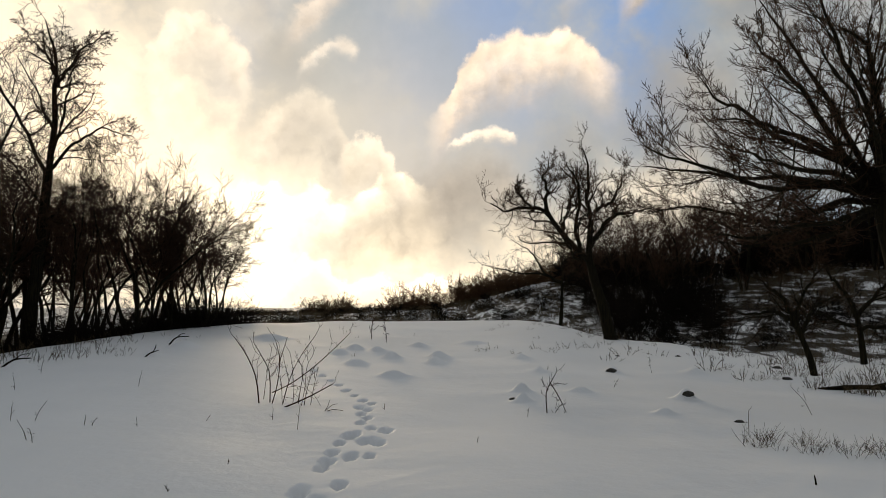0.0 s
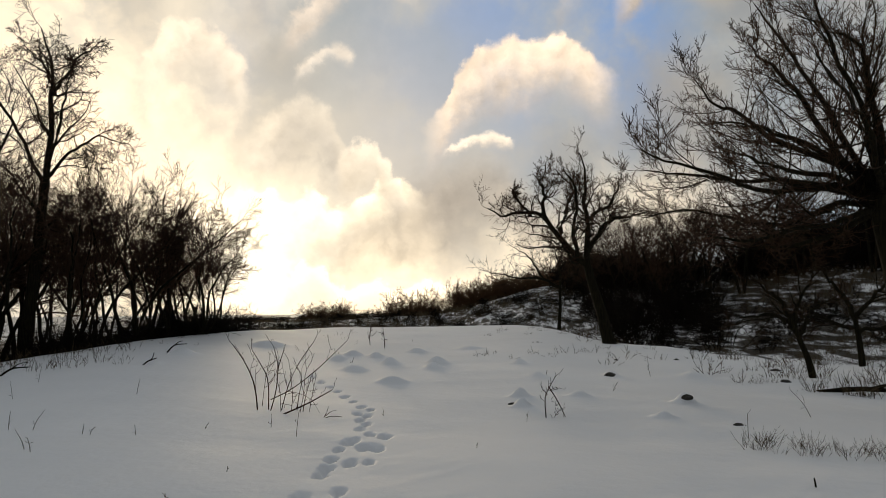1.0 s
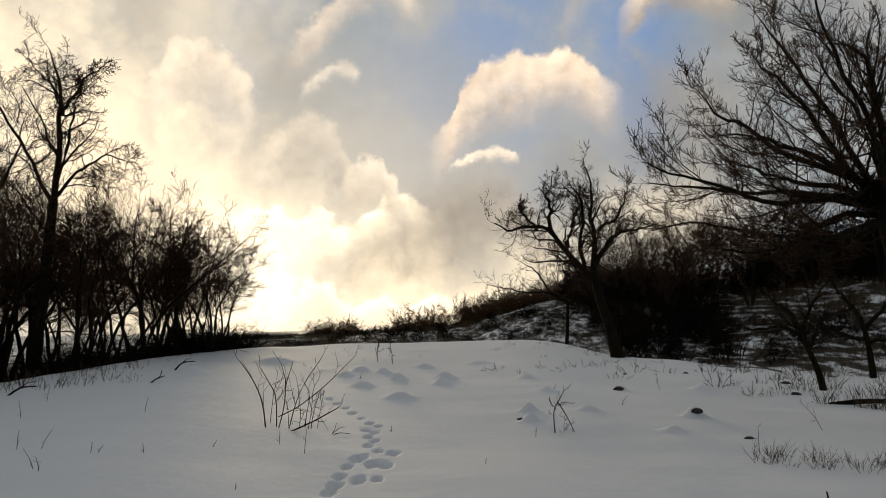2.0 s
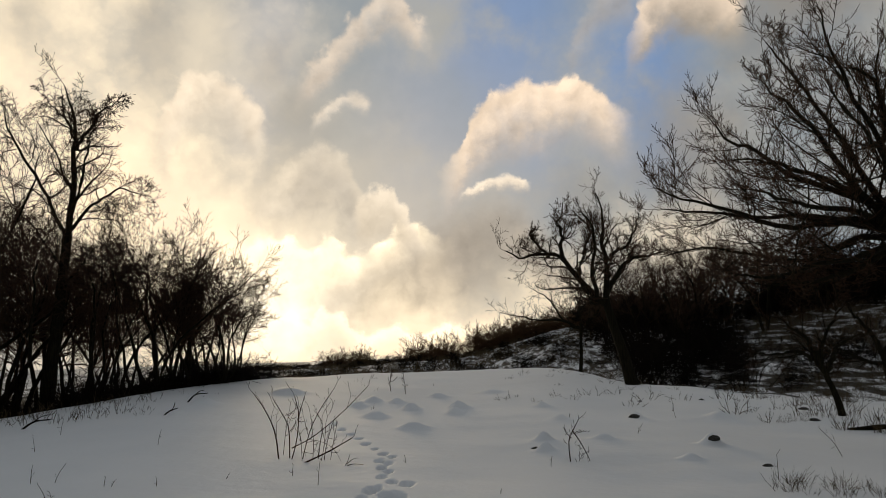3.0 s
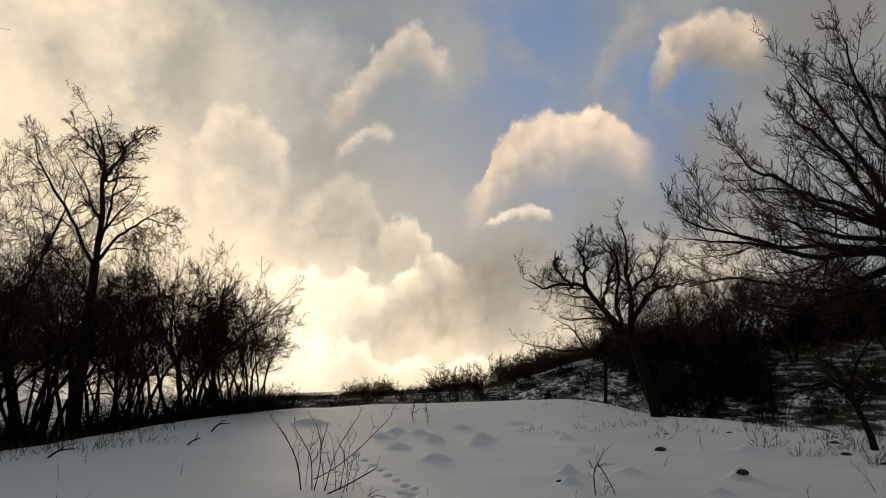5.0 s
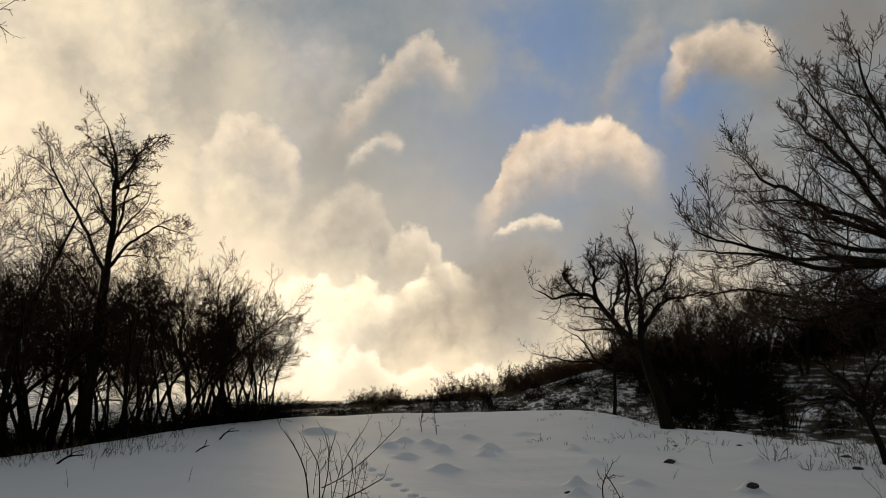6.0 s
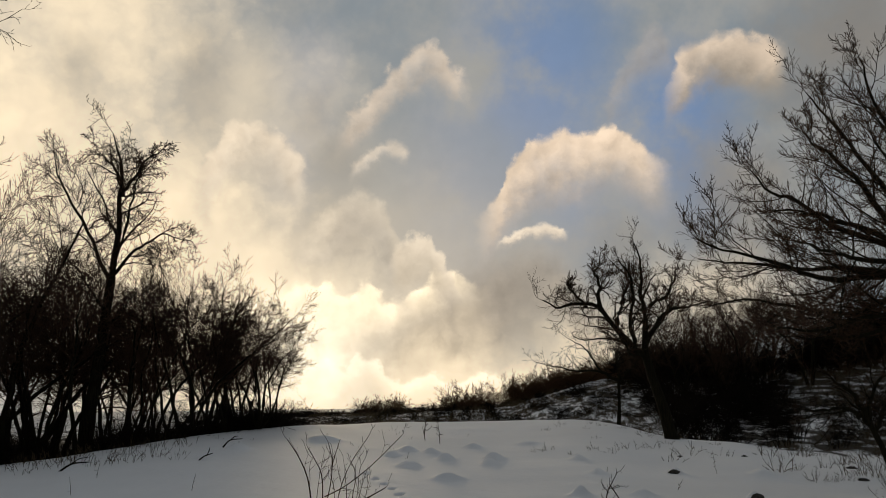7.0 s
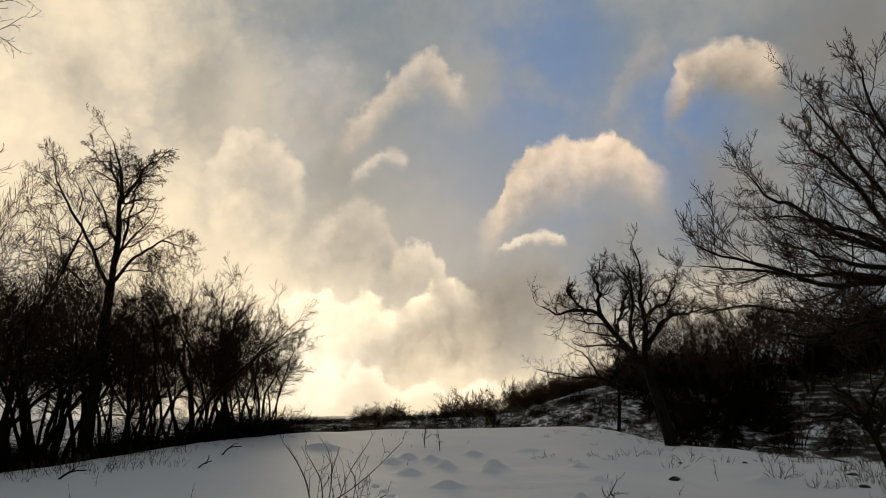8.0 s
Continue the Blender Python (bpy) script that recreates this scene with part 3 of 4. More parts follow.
limb_tree("walnut_tree", Vector((7.35, 12.0, float(ground_z(7.35, 12.0)) - 0.1)), [(0, 0, -0.1), (-0.2, 0, 0.9), (-0.5, 0, 1.9), (-0.72, 0, 2.9), (-0.8, 0, 3.4)], [
    (0.085, [(-0.78, 0, 3.3), (-0.76, 0, 3.9), (-0.75, 0.1, 4.5), (-0.78, 0.2, 5.15), (-0.89, 0.2, 5.58), (-1.17, 0.1, 5.85), (-1.6, 0.0, 5.9)]),
    (0.062, [(-0.8, 0, 3.3), (-1.47, -0.2, 3.42), (-2.02, -0.4, 3.3), (-2.79, -0.5, 3.28), (-3.37, -0.6, 3.5), (-4.0, -0.7, 3.55), (-4.5, -0.7, 3.75)]),
    (0.058, [(-0.8, 0, 3.4), (-1.36, 0.2, 3.95), (-1.86, 0.4, 4.3), (-2.32, 0.6, 4.5), (-2.9, 0.7, 4.6)]),
    (0.058, [(-0.8, 0, 3.4), (-1.39, -0.2, 3.9), (-1.92, -0.4, 4.48), (-2.39, -0.6, 4.92), (-2.75, -0.8, 5.1), (-3.0, -0.9, 5.3)]),
    (0.058, [(-0.8, 0, 3.45), (-1.06, 0.1, 4.05), (-1.28, 0.3, 4.9), (-1.54, 0.5, 5.6), (-1.8, 0.7, 6.2), (-2.0, 0.8, 6.6)]),
    (0.052, [(-0.8, 0, 3.2), (-1.23, 0.3, 3.25), (-1.77, 0.7, 3.12), (-2.52, 1.0, 3.22), (-3.28, 1.2, 3.38), (-3.9, 1.4, 3.3)]),
    (0.056, [(-0.8, 0, 3.3), (-1.65, -0.4, 3.57), (-2.52, -0.9, 3.55), (-3.0, -1.2, 3.6), (-3.5, -1.4, 3.65)]),
    (0.056, [(-0.8, 0, 3.5), (-1.07, -0.3, 4.5), (-1.53, -0.6, 5.25), (-1.84, -0.8, 5.9), (-1.99, -0.9, 6.4)]),
    (0.050, [(-0.8, 0, 3.2), (-1.62, -0.3, 2.97), (-2.46, -0.7, 2.82), (-3.21, -1.0, 2.75), (-3.7, -1.1, 2.8)]),
    (0.055, [(-0.75, 0, 3.6), (-1.7, 0.9, 4.3), (-2.3, 1.5, 4.9), (-2.7, 1.9, 5.3), (-2.9, 2.1, 5.7)]),
    (0.052, [(-0.8, 0, 3.3), (-1.5, 1.0, 3.7), (-2.3, 1.7, 3.9), (-3.1, 2.2, 4.2), (-3.6, 2.4, 4.3)]),
    (0.052, [(-0.8, 0, 3.3), (-1.4, -1.0, 3.9), (-2.0, -1.7, 4.4), (-2.5, -2.0, 4.9)]),
    (0.060, [(-0.75, 0, 3.3), (0.0, 0.5, 4.1), (1.0, 0.8, 4.7), (2.3, 0.9, 5.2)]),
    (0.060, [(-0.75, 0, 3.3), (0.1, -0.8, 4.2), (0.9, -1.3, 5.2), (1.5, -1.6, 6.0)]),
    (0.055, [(-0.75, 0, 3.9), (-0.5, 0.5, 4.9), (-0.4, 0.7, 5.7), (-0.3, 0.7, 6.4)]),
    (0.050, [(-0.8, 0, 3.1), (-1.4, 0.6, 2.75), (-2.1, 1.1, 2.6), (-2.8, 1.4, 2.65)]),
], WIDE, 23, 0.22, "large bare walnut tree with wide spreading crown", tip=0.0044, jitter=0.2, thin=0.38)

# ---- the tall tree and the thicket ----
LACE = [(15, 0.1, (35, 80), 0.38, 7, 0.24, 0.02, 4), (10, 0.12, (30, 75), 0.48, 5, 0.26, 0.0, 3), (7, 0.15, (30, 70), 0.5, 3, 0.26, -0.02, 3)]
limb_tree("tall_tree", spot(-27.2, 24.5, 0.1), [(0, 0, -0.1), (0.1, 0, 1.4), (0.23, 0, 2.6), (0.46, 0, 5.2)], [
    (0.098, [(0.46, 0, 5.1), (0.58, 0.1, 6.6), (0.62, 0.1, 7.85), (0.5, 0.1, 8.7), (0.35, 0, 9.5)]),
    (0.045, [(0.6, 0.1, 7.7), (0.1, 0.2, 8.5), (-0.6, 0.3, 9.2)]),
    (0.053, [(0.6, 0.1, 7.6), (1.15, -0.1, 8.3), (1.6, -0.2, 8.7), (2.1, -0.3, 9.0)]),
    (0.060, [(0.44, 0, 5.0), (-0.1, -0.3, 6.5), (-0.7, -0.5, 7.7), (-1.0, -0.6, 8.6)]),
    (0.053, [(0.46, 0, 5.2), (1.15, 0.3, 6.0), (1.8, 0.4, 6.3), (2.5, 0.5, 6.2)]),
    (0.053, [(0.5, 0, 5.6), (1.0, -0.4, 6.6), (1.3, -0.6, 7.4), (1.5, -0.7, 8.0)]),
    (0.045, [(0.4, 0, 4.2), (-0.6, 0.4, 5.2), (-1.4, 0.7, 6.0)]),
    (0.038, [(0.3, 0, 3.4), (1.1, -0.5, 4.3), (1.7, -0.8, 4.9)]),
], LACE, 31, 0.2, "tall bare tree rising over the thicket", tip=0.0065)

THICK = [(12, 0.43, (28, 66), 0.40, 6, 0.15, 0.08, 4), (9, 0.12, (28, 62), 0.5, 4, 0.16, 0.06, 3), (7, 0.15, (25, 58), 0.58, 2, 0.15, 0.05, 3)]
KINDS = [wild_tree("thicket_tree", 40 + k, 4 + k % 3, 5.0, (0.22, 0.3, 0.26, 0.42)[k], THICK, 0.07, "slender bare many-stemmed tree in a dark thicket", tip=0.0052, wander=0.13) for k in range(4)]
rng = random.Random(5)
first = True
ROW = [(-15.6, 29.5, 0.58), (-16.6, 27.5, 0.80), (-17.8, 29.0, 0.97), (-18.9, 26.5, 1.02), (-20.3, 28.5, 1.14), (-21.4, 26.0, 1.08), (-22.8, 27.5, 1.15), (-24.3, 25.0, 1.0), (-25.6, 27.5, 1.12),
       (-28.6, 26.5, 1.3), (-29.8, 24.5, 1.3), (-31.0, 26.5, 1.45), (-32.8, 24.0, 1.5), (-34.5, 26.0, 1.55), (-37.0, 24.5, 1.5), (-24.8, 30.5, 1.2), (-27.0, 28.5, 1.2), (-30.4, 28.5, 1.4), (-19.4, 30.5, 1.0)]
for n, (b, r, size) in enumerate(ROW):
    k = KINDS[n % 4]
    put(k, spot(b, r, 0.1), rng.random() * 6.28, size * (0.95 + 0.1 * rng.random()))
for n, k in enumerate(KINDS):
    k.location = spot(-39.5 - 2.5 * n, 26.0, 0.1)
for b, r, size in ((10.2, 46, 0.7), (12.6, 40, 0.85), (13.5, 47, 1.0), (14.4, 44, 1.0), (15.6, 38, 0.8), (16.4, 41, 0.95), (17.3, 45, 1.0), (18.2, 46, 1.05), (20.5, 40, 0.9), (24.0, 42, 1.0), (28.5, 38, 1.0)):
    k = put(KINDS[int(b) % 4], spot(b, r, 0.1), rng.random() * 6.28, size)
    tagged(k, "bare tree among dark scrub on the hillside", group="trees on the hillside")

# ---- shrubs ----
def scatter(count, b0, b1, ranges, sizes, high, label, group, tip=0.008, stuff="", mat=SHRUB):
    """Shrubs between two bearings; ranges(b) gives the nearest and farthest. stuff: joins them into one mass of that name."""
    kinds = [shrub("shrub", 60 + k + int(b0 * 3) % 50, 16 if stuff else 20, 1.5, 0.6, 4, tip * 1.5, mat, label, tip, group, 6 if stuff else 4) for k in range(2)]
    mass = []
    for n in range(count):
        b = b0 + (b1 - b0) * (n + rng.random()) / count
        near, far = ranges(b)
        where = spot(b, near + (far - near) * rng.random(), 0.05)
        turn, size = rng.random() * 6.28, sizes[0] + (sizes[1] - sizes[0]) * rng.random()
        m = Matrix.LocRotScale(where, Euler((0, 0, turn)), (size, size, size * high))
        if stuff:
            me = kinds[n % 2].data
            co, fa = np.empty(len(me.vertices) * 3, np.float32), np.empty(len(me.loops), np.int32)
            me.vertices.foreach_get("co", co)
            me.loops.foreach_get("vertex_index", fa)
            mm = np.array(m)
            mass.append((co.reshape(-1, 3) @ mm[:3, :3].T + mm[:3, 3], fa.reshape(-1, 4)))
        elif n < 2:
            kinds[n].matrix_basis = m
        else:
            put(kinds[n % 2], where, turn, size, high)
    if stuff:
        me = mesh_of(stuff, *join(mass))
        me.materials.append(mat)
        tagged(new(stuff, me), label, "scrub", kind="stuff")
        for k in kinds:
            old = k.data
            bpy.data.objects.remove(k)
            bpy.data.meshes.remove(old)


def brow(b):
    return float(np.interp(b, FINE, BROW_R))


def hill(b):
    return float(np.interp(b, FINE, HILL_R))


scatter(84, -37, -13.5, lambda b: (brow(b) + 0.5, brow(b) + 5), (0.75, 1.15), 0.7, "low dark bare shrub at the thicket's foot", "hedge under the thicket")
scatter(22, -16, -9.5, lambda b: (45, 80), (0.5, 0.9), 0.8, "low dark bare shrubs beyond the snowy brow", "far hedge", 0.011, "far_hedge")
scatter(10, -9.6, -6.4, lambda b: (74, 88), (0.9, 1.6), 0.9, "dark rounded shrubs on the snowy skyline", "far hedge", 0.010, "far_hedge", BACKLIT_SHRUB)
scatter(13, -3.8, 0.0, lambda b: (68, 82), (0.8, 1.8), 0.95, "dark rounded shrubs on the snowy skyline", "scrub on the hill", 0.010, "hillside_scrub", BACKLIT_SHRUB)
scatter(110, -9, 12, lambda b: (40, hill(b)), (0.3, 0.8), 0.8, "small dark shrubs in patchy hillside snow", "scrub on the hill", 0.011, "hillside_scrub")
scatter(44, 0.8, 11, lambda b: (hill(b) * 0.88, hill(b) * 1.03), (0.8, 1.9), 1.1, "bare shrubs along the hill's edge, tinted brown as if backlit", "scrub on the hill", 0.009, "hillside_scrub", BACKLIT_SHRUB)
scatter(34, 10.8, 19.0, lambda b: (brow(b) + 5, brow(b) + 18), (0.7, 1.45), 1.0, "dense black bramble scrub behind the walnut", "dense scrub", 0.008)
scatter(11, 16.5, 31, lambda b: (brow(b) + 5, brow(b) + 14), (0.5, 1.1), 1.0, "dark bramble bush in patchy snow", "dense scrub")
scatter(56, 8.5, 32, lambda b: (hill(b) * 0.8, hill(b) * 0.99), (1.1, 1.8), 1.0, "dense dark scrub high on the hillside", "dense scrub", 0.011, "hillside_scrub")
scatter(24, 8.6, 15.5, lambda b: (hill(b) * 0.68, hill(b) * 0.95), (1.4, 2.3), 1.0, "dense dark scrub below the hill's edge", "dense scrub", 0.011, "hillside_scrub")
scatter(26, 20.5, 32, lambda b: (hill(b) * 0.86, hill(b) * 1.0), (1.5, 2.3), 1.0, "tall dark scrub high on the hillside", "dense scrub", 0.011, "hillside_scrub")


def tussocks(count, seed):
    """Dead grass and heather sticking through the hillside's snow, as one mass."""
    g = np.random.RandomState(seed)
    b = -16 + 48 * g.rand(count)
    near, far = np.interp(b, FINE, BROW_R) + 4, np.interp(b, FINE, HILL_R)
    r = near + (far - near) * g.rand(count) ** 0.8
    keep = lumps(r * np.sin(np.radians(b)), r * np.cos(np.radians(b)) * 0.5, 7.0, 12) > -0.12
    b, r = b[keep], r[keep]
    n, per = len(b), 7
    x, y = r * np.sin(np.radians(b)), r * np.cos(np.radians(b))
    P = np.stack([x, y, ground_z(x, y, False) - 0.05], -1)
    P = np.repeat(P, per, 0) + g.randn(n * per, 3) * np.array([0.18, 0.18, 0.0])
    D = g.randn(n * per, 3) * np.array([0.8, 0.8, 0.15]) + np.array([0, 0, 1.0])
    L = np.repeat(0.2 + 0.3 * g.rand(n), per) * (0.5 + g.rand(n * per))
    pts, rad = shoots(g, P, D, L, np.full(n * per, 0.012) * np.repeat(r / 50, per), 2, 0.2, -0.1, 0.4)
    me = mesh_of("hill_tussocks", *tubes(pts, rad, 3))
    me.materials.append(DRY)
    tagged(new("hill_tussocks", me), "dead grass and heather tussocks sticking through snow", "grass", kind="stuff")


tussocks(7500, 7)


def nest(place, size, seed):
    """A ball of woven twigs."""
    g = np.random.RandomState(seed)
    n = 260
    P = unit(g.randn(n, 3)) * size * np.array([1, 1, 1.15]) * (0.55 + 0.45 * g.rand(n, 1))
    D = np.cross(unit(P), g.randn(n, 3)) + 0.25 * unit(P)
    pts, rad = shoots(g, P, D, np.full(n, size * 0.9), np.full(n, 0.008), 3, 0.3, 0.0, 0.6)
    me = mesh_of("bird_nest", *tubes(pts, rad, 3))
    me.materials.append(SHRUB)
    ob = tagged(new("bird_nest", me), "dark round nest of twigs in the walnut's branches", "nest")
    ob.location = place


nest((6.21, 11.9, 3.45), 0.27, 5)


# ---- small trees in the hollow ----
SMALL = [(8, 0.2, (35, 70), 0.5, 5, 0.2, 0.05, 4), (6, 0.15, (30, 65), 0.5, 4, 0.2, 0.05, 3), (4, 0.2, (30, 60), 0.5, 2, 0.18, 0.05, 3)]
limb_tree("small_tree", spot(24.6, 18.8, 0.1), [(0, 0, -0.1), (-0.12, 0, 0.5), (-0.4, 0, 1.2)], [
    (0.07, [(-0.4, 0, 1.15), (-0.7, 0.1, 1.7), (-1.2, 0.2, 2.1)]),
    (0.06, [(-0.4, 0, 1.15), (-0.35, -0.2, 1.8), (-0.1, -0.3, 2.4)]),
    (0.05, [(-0.3, 0, 1.0), (0.3, 0.3, 1.5), (0.9, 0.5, 1.7)]),
    (0.05, [(-0.5, 0, 1.3), (-1.2, -0.3, 1.5), (-1.8, -0.5, 1.4)]),
], SMALL, 71, 0.08, "small leaning bare tree in the snowy hollow", tip=0.004)
limb_tree("small_tree", spot(27.4, 21.5, 0.1), [(0, 0, -0.1), (-0.05, 0, 0.6), (-0.15, 0, 1.3)], [
    (0.07, [(-0.15, 0, 1.2), (-0.5, 0.1, 1.9), (-0.9, 0.2, 2.5)]),
    (0.06, [(-0.15, 0, 1.2), (0.2, -0.2, 1.9), (0.6, -0.3, 2.5)]),
    (0.05, [(-0.1, 0, 0.9), (0.7, 0.3, 1.2), (1.3, 0.5, 1.5)]),
    (0.05, [(-0.1, 0, 1.0), (-0.8, -0.3, 1.2), (-1.5, -0.5, 1.2)]),
], SMALL, 73, 0.085, "small bare tree at the foot of the hillside", tip=0.004)
limb_tree("small_tree", spot(8.2, 31.0, 0.1), [(0, 0, -0.1), (0.08, 0, 0.8), (0.1, 0, 1.8)], [
    (0.06, [(0.1, 0, 1.75), (-0.6, 0.1, 2.1), (-1.6, 0.2, 2.2), (-2.8, 0.2, 2.5)]),
    (0.05, [(0.1, 0, 1.75), (0.0, -0.2, 2.6), (-0.3, -0.3, 3.3)]),
    (0.04, [(0.1, 0, 1.6), (0.7, 0.3, 2.2), (1.1, 0.5, 2.6)]),
    (0.04, [(-0.4, 0, 2.0), (-1.2, -0.2, 2.8), (-1.8, -0.3, 3.3)]),
], SMALL, 77, 0.08, "thin crooked bare tree beside the walnut", tip=0.005)


limb_tree("overhanging_tree", spot(-47.0, 10.5, 0.1), [(0, 0, -0.1), (0.1, 0.05, 1.4), (0.25, 0.1, 3.0)], [
    (0.05, [(0.25, 0.1, 2.9), (0.9, 0.3, 4.4), (1.7, 0.4, 5.5), (2.15, 0.45, 5.9)]),
    (0.05, [(0.25, 0.1, 2.9), (0.3, -0.3, 4.3), (0.2, -0.6, 5.6)]),
    (0.05, [(0.2, 0.1, 2.6), (-0.8, 0.3, 3.8), (-1.6, 0.5, 4.7)]),
    (0.04, [(0.22, 0.1, 2.8), (0.2, 1.1, 3.9), (0.1, 2.0, 4.8)]),
], [(8, 0.3, (30, 65), 0.3, 5, 0.2, -0.02, 4), (6, 0.2, (30, 65), 0.45, 4, 0.2, -0.02, 3), (3, 0.2, (30, 60), 0.45, 2, 0.2, 0.0, 3)], 83, 0.11, "bare tree whose branch tips hang into view", tip=0.003)


# ---- plants in the snow ----
def stem_plant(name, place, stems, twigs, seed, label, category, tip=0.003, ratio=0.35, group="", mat=None):
    """A plant of a few single bare stems given by waypoints. stems: (thickness, waypoints)."""
    g = np.random.RandomState(seed)
    top = new(name)
    top.location = place
    for width, ways in stems:
        p = bent(ways, 8)
        q = np.linspace(width, width * 0.5, 9)
        pieces = [tubes(p[None], q[None], 6)]
        if twigs:
            for layer in crown(g, p[None], q[None], [(twigs, 0.25, (35, 75), ratio, 4, 0.25, 0.1, 4), (2, 0.3, (30, 70), 0.45, 3, 0.2, 0.05, 3)], tip):
                pieces.append(tubes(*layer))
        part("stem", pieces, mat or TWIG, top)
    return tagged(top, label, category, group)


stem_plant("bush", spot(-11.5, 11.8, 0.04), [
    (0.0120, [(-0.24, 0, -0.1), (-0.30, 0, 0.39), (-0.44, 0, 0.72), (-0.62, 0, 0.98)]),
    (0.0096, [(-0.12, 0.1, -0.1), (-0.13, 0.1, 0.44), (-0.24, 0.12, 0.68), (-0.37, 0.15, 0.88)]),
    (0.0096, [(-0.11, 0, -0.1), (0.0, 0, 0.3), (0.04, -0.05, 0.66), (0.0, -0.1, 0.9)]),
    (0.0072, [(0.03, -0.04, 0.55), (0.06, -0.05, 0.7), (0.14, -0.08, 0.94)]),
    (0.0084, [(0.04, 0.05, -0.1), (0.16, 0.05, 0.36), (0.3, 0.08, 0.68), (0.52, 0.1, 1.0)]),
    (0.0084, [(-0.06, -0.05, 0.2), (0.24, -0.05, 0.35), (0.62, -0.08, 0.64), (1.02, -0.1, 1.02)]),
    (0.0132, [(0.06, -0.25, -0.02), (0.46, -0.25, 0.15), (0.82, -0.25, 0.34)]),
    (0.0072, [(0.37, 0, -0.1), (0.42, 0, 0.22), (0.5, 0.05, 0.52)]),
    (0.0072, [(0.27, 0.1, -0.1), (0.31, 0.1, 0.22), (0.35, 0.1, 0.46), (0.3, 0.1, 0.62)]),
    (0.0048, [(0.16, 0.05, 0.34), (0.12, 0.05, 0.5), (0.07, 0.1, 0.66)]),
    (0.0048, [(-0.13, 0.1, 0.4), (-0.02, 0.1, 0.55), (0.0, 0.12, 0.62)]),
    (0.0060, [(0.20, 0.08, -0.1), (0.22, 0.1, 0.25), (0.19, 0.1, 0.5)]),
    (0.0055, [(0.33, -0.06, -0.1), (0.40, -0.05, 0.25), (0.42, 0.0, 0.56), (0.5, 0.0, 0.72)]),
    (0.0055, [(0.45, 0.05, -0.1), (0.50, 0.05, 0.2), (0.56, 0.05, 0.5)]),
    (0.0050, [(0.10, -0.1, -0.1), (0.08, -0.1, 0.3), (0.02, -0.1, 0.52)]),
    (0.0050, [(-0.20, 0.05, 0.1), (-0.16, 0.05, 0.45), (-0.10, 0.05, 0.78)]),
], 4, 91, "leafless bush of thin dark stems in snow", "bush", ratio=0.32, tip=0.0034)
stem_plant("sapling", spot(7.3, 11.2, 0.04), [
    (0.009, [(0, 0, -0.08), (-0.02, 0, 0.28), (0.03, 0, 0.42), (0.13, 0, 0.6)]),
    (0.008, [(0.03, 0, 0.46), (0.16, 0.02, 0.25), (0.3, 0.02, -0.05)]),
    (0.004, [(0.06, 0, -0.05), (0.13, 0.02, 0.08), (0.2, 0.02, 0.16)]),
    (0.004, [(0.05, 0, 0.4), (0.12, 0.02, 0.44), (0.24, 0.02, 0.42)]),
    (0.004, [(0.02, 0, 0.35), (-0.05, 0.02, 0.42), (-0.07, 0.02, 0.5)]),
], 8, 93, "small crooked dead plant standing in snow", "plant", ratio=0.3, tip=0.0032)
stem_plant("stalk", spot(-5.0, 24.2, 0.04), [(0.013, [(0, 0, -0.05), (-0.02, 0, 0.3), (0.02, 0, 0.64)])], 8, 95, "dry twiggy stalk standing in snow", "plant", ratio=0.4, tip=0.008, group="dry stalks")
stem_plant("stalk", spot(-4.0, 23.4, 0.04), [(0.010, [(0, 0, -0.05), (0.0, 0, 0.25), (-0.04, 0, 0.55)])], 7, 96, "dry twiggy stalk standing in snow", "plant", ratio=0.35, tip=0.008, group="dry stalks")
stem_plant("stick", spot(-8.0, 11.2, 0.02), [(0.008, [(-0.06, 0, 0.0), (0.05, 0, 0.04), (0.2, 0, 0.03)]), (0.006, [(-0.06, 0.02, 0.0), (-0.01, 0, 0.08), (0.02, 0, 0.17)]), (0.005, [(-0.02, 0, 0.04), (0.05, 0, 0.1), (0.13, 0, 0.12)])], 0, 97, "broken forked stick half buried in snow", "stick")
stem_plant("peg", spot(24.4, 7.9, 0.03), [(0.011, [(0, 0, -0.05), (0.0, 0, 0.05), (-0.01, 0, 0.11)])], 0, 98, "short dark wooden peg stuck in snow", "peg", mat=BARK)
stem_plant("fallen_branch", spot(-17.9, 20.9, -0.02), [(0.020, [(-0.28, 0, -0.12), (-0.1, 0, 0.05), (0.2, 0, 0.08)]), (0.012, [(-0.1, 0, 0.05), (0.0, 0, 0.13), (0.1, 0, 0.15)])], 0, 99, "dark fallen branch half covered by snow", "branch", mat=BARK, group="fallen branches")
stem_plant("fallen_branch", spot(-19.8, 18.7, -0.02), [(0.018, [(-0.15, 0, -0.06), (0.0, 0, 0.06), (0.18, 0, 0.12)]), (0.015, [(0.05, 0, 0.06), (0.1, 0, 0.16), (0.12, 0, 0.24)])], 0, 100, "dark fallen branch half covered by snow", "branch", mat=BARK, group="fallen branches")
stem_plant("fallen_branch", spot(-27.7, 18.8, -0.02), [(0.024, [(-0.35, 0, -0.1), (-0.05, 0, 0.1), (0.3, 0, 0.14)]), (0.012, [(-0.05, 0, 0.1), (0.1, 0, 0.2), (0.3, 0, 0.24)])], 0, 102, "dark fallen branch half covered by snow", "branch", mat=BARK, group="fallen branches")
